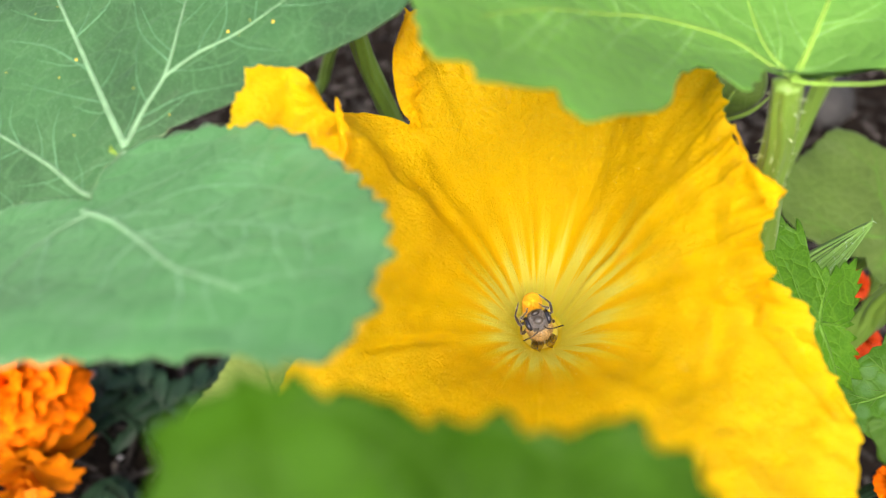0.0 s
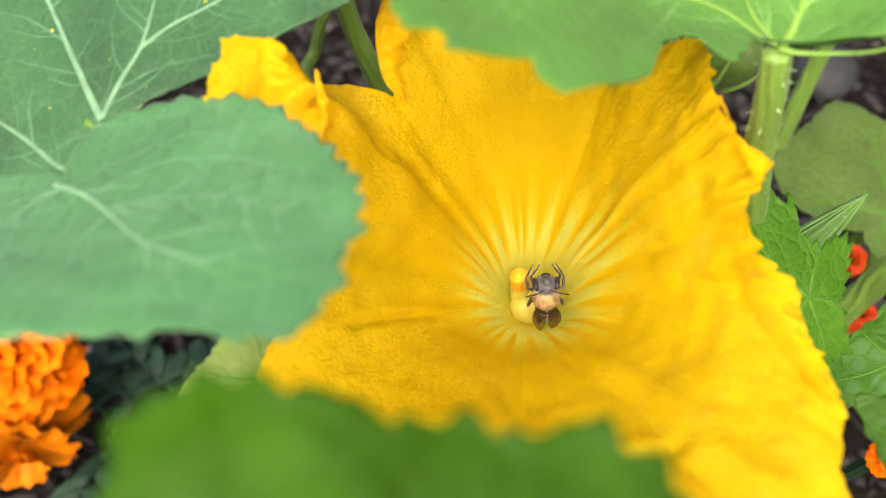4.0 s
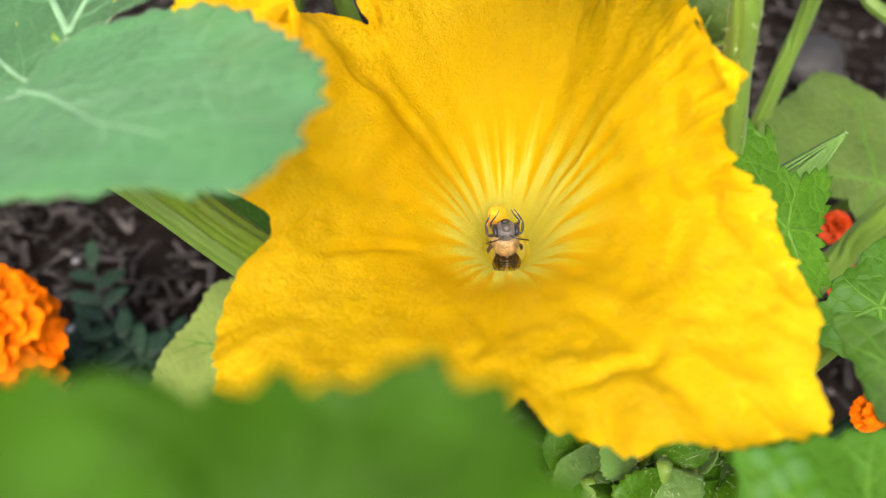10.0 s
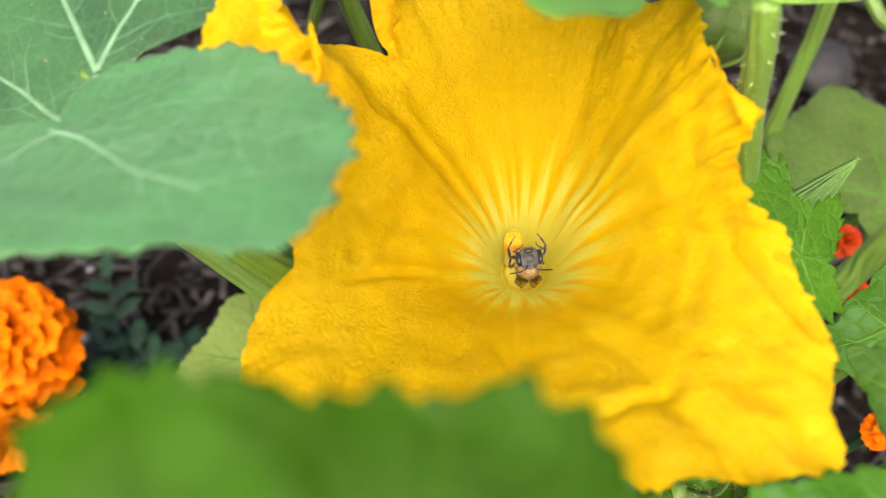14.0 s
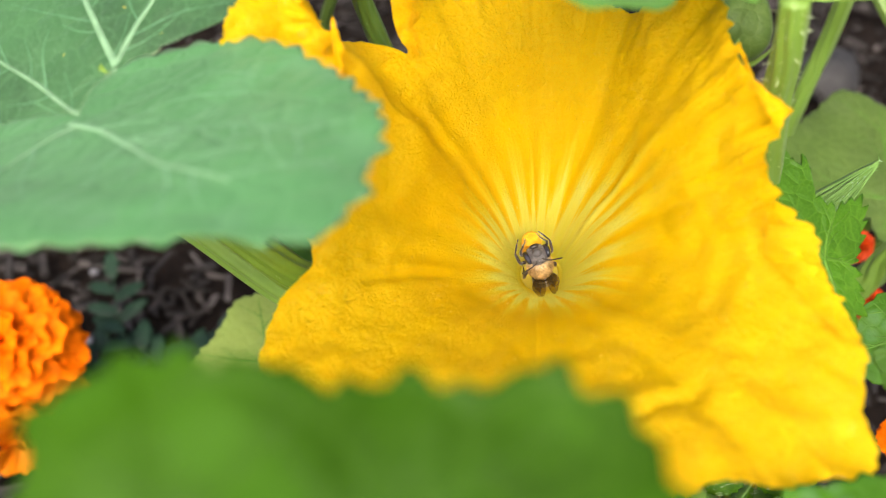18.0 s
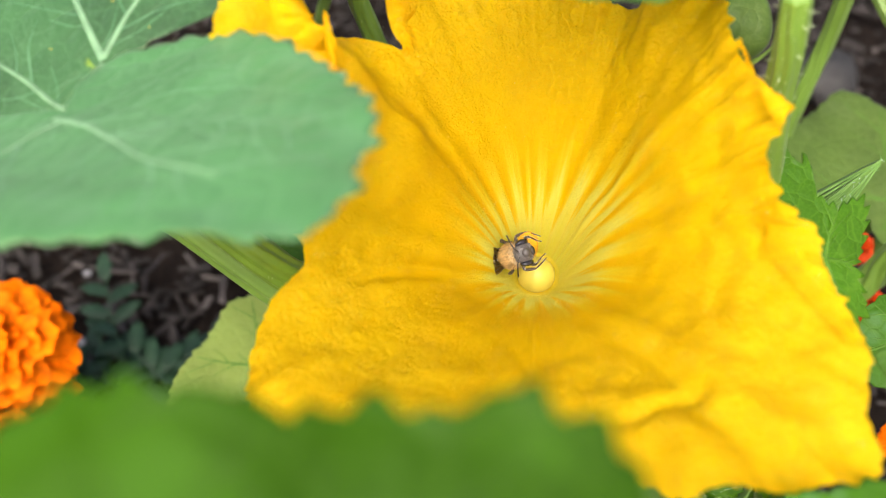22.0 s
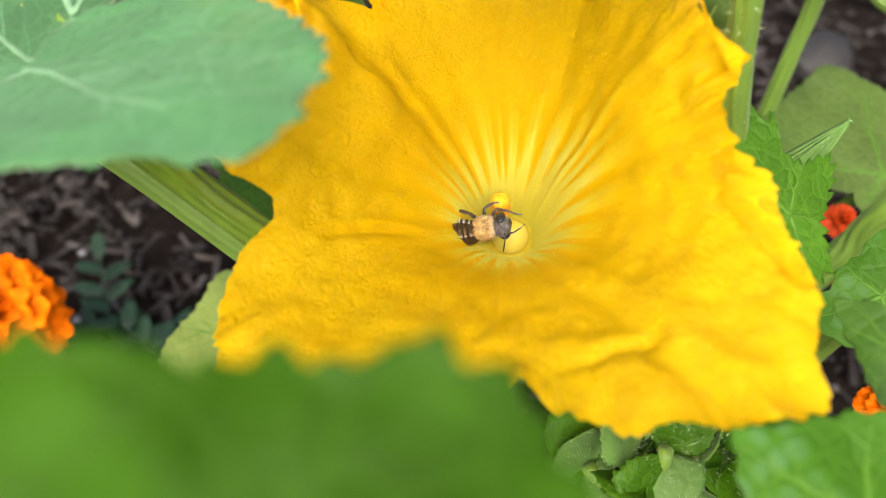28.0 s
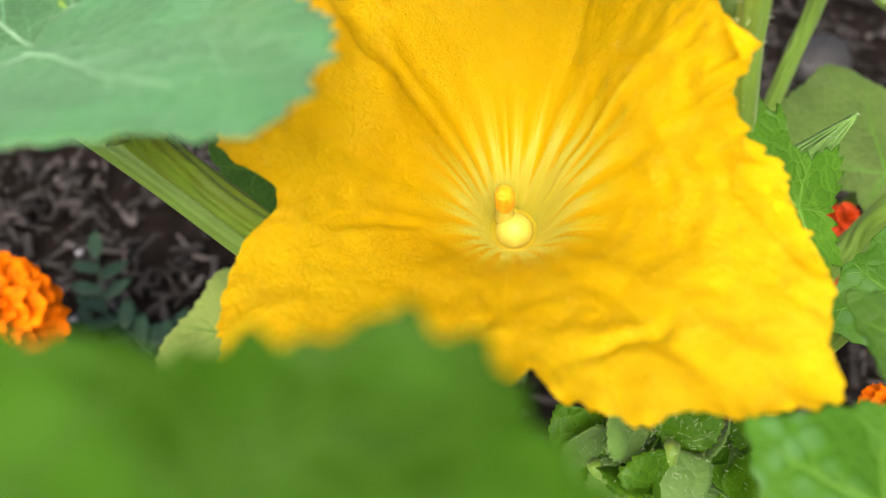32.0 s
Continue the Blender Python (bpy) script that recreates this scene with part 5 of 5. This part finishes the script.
# ---- near leaf, which shifts a little; place and shifts fit the camera's view ----
near = Blade(NEAR_LEAF, None, 0.9, 1.1, seed=91, step=3.8)
near_leaf = thing("squash_leaf", Matrix(), "dark green squash leaf close by with a toothed edge", "leaf", "squash leaves")
near_m = Matrix(((1, 0, 0, 0), (0, 0.8944, 0.4472, 0), (0, -0.4472, 0.8944, 0), (0, 0, 0, 1))) @ Matrix.Translation((NEAR_CENTRE[0], NEAR_CENTRE[1], 0))
blade_ob = part("blade", near.mesh(), LEAF_DEEP, near_leaf)
blade_ob.matrix_local = near_m
solid(blade_ob, 0.35 * MM)
for deg in (95, 65, 130, 35, 165):
    part("vein", near.rib(bmesh.new(), near.polar([(deg, 0.01), (deg + 2, 0.4), (deg - 1, 0.8)]), 0.35, 0.12, 0.05), VEIN_DEEP, blade_ob)
stalk_bm = tube(bmesh.new(), spline([near_m @ Vector((0, 0, -0.0003)), near_m @ Vector((0, -0.004, -0.012)), near_m @ Vector((0.004, 0.01, -0.06)), near_m @ Vector((0.006, 0.05, -0.16))], 8), 2.4 * MM, 14)
part("petiole", stalk_bm, STEM, near_leaf)

# ---- the bee ----
def fuzz_on(bm, centre, size, count, length, rng, keep=None, turn=None):
    for k in range(count):
        d = Vector((rng.gauss(0, 1), rng.gauss(0, 1), rng.gauss(0, 1))).normalized()
        if keep and not keep(d):
            continue
        p = Vector(centre) + Vector((d.x * size[0], d.y * size[1], d.z * size[2]))
        spike(bm, p * 1.0, d + Vector((rng.uniform(-.35, .35), rng.uniform(-.6, .1), rng.uniform(-.35, .35))), length * rng.uniform(0.6, 1.2), length * 0.07, 3)


def limb(parent, places, widths, hair, rng, name="leg"):
    """A jointed leg: thigh, shin and foot swell between the joints."""
    leg = None
    for i, (a, b) in enumerate(zip(places, places[1:])):
        a, b = Vector(a) * 1.15 * MM, Vector(b) * 1.15 * MM
        w = widths[i] * MM / 2
        path = [a.lerp(b, k / 7) for k in range(8)]
        bm = tube(bmesh.new(), path, lambda u: w * (0.62 + 0.5 * math.sin(math.pi * min(1, 0.15 + u * 0.8))), 10)
        seg = part(name if leg is None else ("shin", "foot", "claw")[min(i, 3) - 1], bm, BEE_LEG, leg or parent)
        leg = leg or seg
        bm = bmesh.new()
        for q in range(60 if i < 3 else 14):
            d = Vector((rng.gauss(0, 1), rng.gauss(0, 1), rng.gauss(0, 1))).normalized()
            spike(bm, a.lerp(b, rng.random()) + d * w * 0.8, d + (b - a).normalized() * 0.6, 0.00032, 0.00002, 3)
        part(name + "_hair", bm, hair, leg)
    return leg


def make_bee():
    """Head towards +y, back towards +z, the middle of the body at the origin."""
    rng = random.Random(30)
    b = thing("bee", Matrix(), "tan furry squash bee with white-banded dark abdomen and smoky wings", "bee")
    th = (0, 0.0012, 0.0002)
    part("thorax", ball(bmesh.new(), th, (0.00210, 0.00215, 0.0020), 24, 16), BEE_DARK, b)
    bm = bmesh.new()
    fuzz_on(bm, th, (0.00207, 0.00212, 0.00197), 10000, 0.00066, rng)
    part("thorax_hair", bm, BEE_FUZZ, b, "dense tan hair")
    bm = bmesh.new()
    fuzz_on(bm, (0, 0.0013, 0.0002), (0.00205, 0.0021, 0.00195), 7000, 0.0008, rng, lambda d: d.y > 0.55 or d.z < -0.2)
    part("collar_hair", bm, BEE_CREAM, b, "cream hair behind the head")
    hd = (0, 0.0045, 0.0002)
    head = part("head", ball(bmesh.new(), hd, (0.00230, 0.00155, 0.0020), 28, 18), BEE_FACE, b, "grey-haired dark face")
    bm = bmesh.new()
    fuzz_on(bm, hd, (0.0022, 0.0015, 0.00195), 3000, 0.00042, rng, lambda d: abs(d.x) < 0.62)
    part("face_hair", bm, BEE_GREY, head)
    part("clypeus", ball(bmesh.new(), (0, 0.0056, 0.0008), (0.00100, 0.00088, 0.00095), 20, 14), BEE_FACE, head, "smooth dark bulging lower face")
    part("mandible", ball(bmesh.new(), (0, 0.0061, -0.0006), (0.0009, 0.0004, 0.0005), 14, 10), BEE_DARK, head)
    for s in (-1, 1):
        part("eye", ball(bmesh.new(), (s * 0.0019, 0.0047, 0.0003), (0.00068, 0.00112, 0.00152), 20, 14, Matrix.Rotation(radians(-s * 12), 4, "Z")), BEE_EYE, head, "glossy blue-black eye")
        joints = [(s * 0.5, 5.0, 2.0), (s * 1.0, 5.2, 2.9), (s * 2.2, 4.8, 3.1), (s * 4.0, 4.1, 2.9)]
        bm = bmesh.new()
        tube(bm, [Vector(joints[0]) * MM, Vector(joints[1]) * MM], 0.00010, 8)
        tube(bm, [p * MM for p in spline(joints[1:], 6)], lambda u: 0.00013 * (0.85 + 0.25 * u), 8)
        part("antenna", bm, BEE_DARK, head)
        part("ocellus", ball(bmesh.new(), (s * 0.0004, 0.0035, 0.0018), (0.00013,) * 3, 10, 8), BEE_EYE, head)
    # abdomen: six overlapping rings with white hair bands, bent down behind
    abdomen = new("abdomen")
    abdomen.parent = b
    for k in range(6):
        u = k / 5
        r = 0.00215 * (math.sin(0.85 + 1.95 * u)) ** 0.7
        y, z = -0.0011 - 0.0048 * u, -0.0003 - 0.0018 * u * u
        part("segment", ball(bmesh.new(), (0, y, z), (r, 0.00095, r * 0.9), 28, 14), BEE_DARK, abdomen)
        bm = bmesh.new()
        for q in range(700):
            a = rng.uniform(0, 6.283)
            p = Vector((math.cos(a) * r * 0.97, y - 0.0002 + rng.uniform(-0.00012, 0.00012), z + math.sin(a) * r * 0.88))
            spike(bm, p, Vector((math.cos(a) * 0.35, -1, math.sin(a) * 0.35)), 0.00042, 0.00005, 3)
        part("hair_band", bm, BEE_PALE, abdomen)
    # wings folded back over the abdomen
    for s in (-1, 1):
        for name, length, width, lift, turn in (("forewing", 0.0072, 0.0026, 0.00190, 5), ("hindwing", 0.0052, 0.0020, 0.00160, 9)):
            bm = bmesh.new()

            def at(u, v):
                w = width * (math.sin(0.12 + 2.72 * u ** 0.8)) ** 0.75
                return Vector((s * w * (v - 0.3), -u * length, 0.00022 * math.sin(v * 7 + u * 5) * u))

            grid = [[bm.verts.new(at(j / 16, v / 8)) for v in range(9)] for j in range(17)]
            for r0, r1 in zip(grid, grid[1:]):
                for i in range(8):
                    bm.faces.new((r0[i], r0[i + 1], r1[i + 1], r1[i]))
            wing = part(name, bm, WING, b, "smoky brown wing")
            wing.matrix_local = Matrix.Translation((s * 0.0007, 0.0002, lift + 0.0001 * s)) @ pose(0, 0, 0, 7, s * 10, s * turn)
            for line in (((0.0, 0.95), (0.35, 1.0), (0.75, 1.0)), ((0.0, 0.6), (0.4, 0.72), (0.62, 0.98)), ((0.05, 0.45), (0.5, 0.42), (0.8, 0.55)), ((0.1, 0.25), (0.5, 0.15), (0.7, 0.08)), ((0.42, 0.70), (0.46, 0.42), (0.5, 0.15)), ((0.62, 0.96), (0.68, 0.7), (0.66, 0.45))):
                path = [at(u, v) for u, v, _ in spline([(u, v, 0) for u, v in line], 5)]
                part("wing_vein", tube(bmesh.new(), path, 0.000045, 6), BEE_DARK, wing)
    # front legs reach forward past the face, the others grip below
    for s in (-1, 1):
        limb(b, ((s * 1.0, 2.4, -1.2), (s * 2.3, 3.4, -1.5), (s * 2.3, 5.3, -0.6), (s * 1.3, 7.0, -0.4), (s * 1.0, 7.6, -0.7)), (0.62, 0.52, 0.30, 0.18), BEE_PALE, rng)
        limb(b, ((s * 1.2, 1.2, -1.5), (s * 2.9, 1.6, -1.4), (s * 3.1, 3.2, -2.4), (s * 2.2, 4.6, -3.2), (s * 1.8, 5.0, -3.6)), (0.62, 0.52, 0.30, 0.18), BEE_PALE, rng)
        limb(b, ((s * 1.2, -0.2, -1.5), (s * 2.7, -1.0, -1.0), (s * 2.9, -3.0, -2.2), (s * 2.3, -3.0, -4.0), (s * 2.2, -2.6, -4.6)), (0.70, 0.66, 0.40, 0.2), BEE_FUZZ, rng)
    return b


bee = make_bee()
mulch()

NEAR_ROWS = [  # seconds, place, turn
    (0, -0.0159, -0.0795, 0.2656, 42.8, 2.6, -0.4),
    (1.5, -0.0145, -0.0775, 0.2642, 41.9, 2.9, -0.8),
    (3, -0.0147, -0.0797, 0.2646, 41.1, 3, -0.6),
    (6, -0.0155, -0.0808, 0.2646, 41.4, 3.3, -1.4),
    (9, -0.0200, -0.0881, 0.2635, 41.6, -1.2, 3.3),
    (9.5, -0.0230, -0.0920, 0.2625, 42, -3.6, 6.3),
    (10, -0.0223, -0.0917, 0.2615, 42, -3.4, 5.9),
    (10.5, -0.0210, -0.0908, 0.2618, 41.9, -3.4, 6.1),
    (11, -0.0204, -0.0902, 0.2622, 41.7, -3.1, 5.8),
    (12, -0.0192, -0.0891, 0.2618, 41.5, -2, 4.9),
    (13, -0.0188, -0.0887, 0.2621, 41.7, -1.1, 3.9),
    (14, -0.0191, -0.0870, 0.2624, 41.9, -0.8, 3.5),
    (14.5, -0.0201, -0.0877, 0.2623, 42, -1.3, 3.9),
    (16.5, -0.0204, -0.0875, 0.2630, 42.1, -1.5, 4.1),
    (17, -0.0197, -0.0872, 0.2626, 42.2, -0.7, 3.4),
    (18, -0.0208, -0.0873, 0.2631, 42.3, -0.9, 3.5),
    (19, -0.0214, -0.0866, 0.2630, 42.5, -0.7, 3.1),
    (20, -0.0230, -0.0872, 0.2638, 42.6, -2.2, 4.5),
    (20.5, -0.0242, -0.0882, 0.2636, 42.7, -2.5, 4.5),
    (21, -0.0239, -0.0875, 0.2636, 42.8, -2, 4.1),
    (22, -0.0221, -0.0889, 0.2627, 42.5, -1.8, 4.2),
    (23, -0.0191, -0.0899, 0.2618, 42.1, -1.7, 4.7),
    (24, -0.0184, -0.0911, 0.2617, 41.9, -2.5, 5.5),
    (25, -0.0199, -0.0918, 0.2614, 41.9, -2.8, 5.9),
    (25.5, -0.0193, -0.0922, 0.2611, 41.9, -3.2, 6.4),
    (28, -0.0214, -0.0941, 0.2628, 42.1, -1.7, 4.6),
    (29.8, -0.0244, -0.0928, 0.2607, 42.3, -4.5, 7.4),
    (32, -0.0244, -0.0936, 0.2601, 42.3, -4.6, 7.4),
]
BEE_ROWS = [  # seconds, place, turn
    (0, -0.0042, -0.0076, 0.1832, 97.2, -15.7, 20),
    (1, -0.0029, -0.0073, 0.1811, 96.5, -7.5, 9.7),
    (2, -0.0031, -0.0067, 0.1796, 100.3, 0.4, 1.2),
    (3, -0.0022, -0.0071, 0.1821, 95.2, -8.5, 12.8),
    (3.5, -0.0001, -0.0068, 0.1845, 81.3, -9.5, 6),
    (5.5, -0.0044, -0.0085, 0.1814, 81.9, 11.8, 0.8),
    (6, -0.0046, -0.0073, 0.1821, 92.4, 12.7, -12.4),
    (7, -0.0053, -0.0077, 0.1815, 90.4, 17.2, -17.8),
    (8, -0.0050, -0.0068, 0.1808, 82.2, 21.4, -24),
    (9, -0.0038, -0.0050, 0.1792, 87.7, -3.1, 5.5),
    (10, -0.0038, -0.0061, 0.1803, 86.4, -4.5, 7.1),
    (11, -0.0034, -0.0069, 0.1815, 89.5, -6.2, 9.2),
    (12, -0.0027, -0.0068, 0.1818, 97, -12.6, 17.1),
    (13, -0.0017, -0.0069, 0.1825, 91.2, -17.6, 23.5),
    (14, -0.0028, -0.0067, 0.1822, 104, -5.1, 8.3),
    (16.5, -0.0038, -0.0068, 0.1812, 91.6, -7.7, 11),
    (17, -0.0040, -0.0069, 0.1816, 96.3, -6.4, 9.7),
    (18, -0.0037, -0.0061, 0.1813, 85.2, -15.7, 20.5),
    (19, -0.0064, -0.0059, 0.1799, 83.2, 20.1, -21.2),
    (20, -0.0095, -0.0060, 0.1814, 20.3, 77.6, -84.8),
    (21, -0.0079, -0.0041, 0.1791, 58.1, 68.1, -29.2),
    (21.5, -0.0092, -0.0051, 0.1812, 33.3, 77.1, -67.5),
    (22, -0.0094, -0.0037, 0.1817, 64.9, 39.9, -63.4),
    (22.5, -0.0108, -0.0070, 0.1852, 76, 63, -22.5),
    (23, -0.0121, -0.0063, 0.1873, 42.1, 34.3, -127.9),
    (24, -0.0104, -0.0071, 0.1859, 64.8, 41.9, -92.7),
    (25, -0.0112, -0.0059, 0.1836, 40.1, 76.6, -71.7),
    (25.5, -0.0109, -0.0060, 0.1832, 53.1, 74.7, -53.5),
    (27.5, -0.0091, -0.0061, 0.1808, 62, 67.3, -28.9),
    (28, -0.0096, -0.0068, 0.1816, 59, 68.8, -32.2),
    (28.5, -0.0088, -0.0052, 0.1809, 60.8, 69.5, -32.6),
    (29, -0.0118, -0.0082, 0.1872, 62.8, 68.3, -30),
    (29.5, -0.0090, -0.0048, 0.1817, 61, 29.4, -3.4),
    (30, -0.0082, -0.0042, 0.1796, 57, 10.2, 1.4),
    (30.2, -0.0071, -0.0062, 0.1860, 46.5, 13.3, -12.4),
    (30.3, -0.0092, -0.0043, 0.1878, 48, -5.6, 8.6),
    (30.4, -0.0086, -0.0065, 0.1858, 43.8, -20.6, 26.7),
    (30.5, -0.0466, 0.0314, 0.2806, 43.8, -20.6, 26.7),
    (31, -0.5466, 0.3314, 0.8806, 43.8, -20.6, 26.7),
    (32, -1.0466, 0.8314, 1.3806, 43.8, -20.6, 26.7),
]


def motions():
    for thing, rows in ((near_leaf, NEAR_ROWS), (bee, BEE_ROWS)):
        walk(thing, [(t, pose(x, y, z, rx, ry, rz)) for t, x, y, z, rx, ry, rz in rows])


motions()
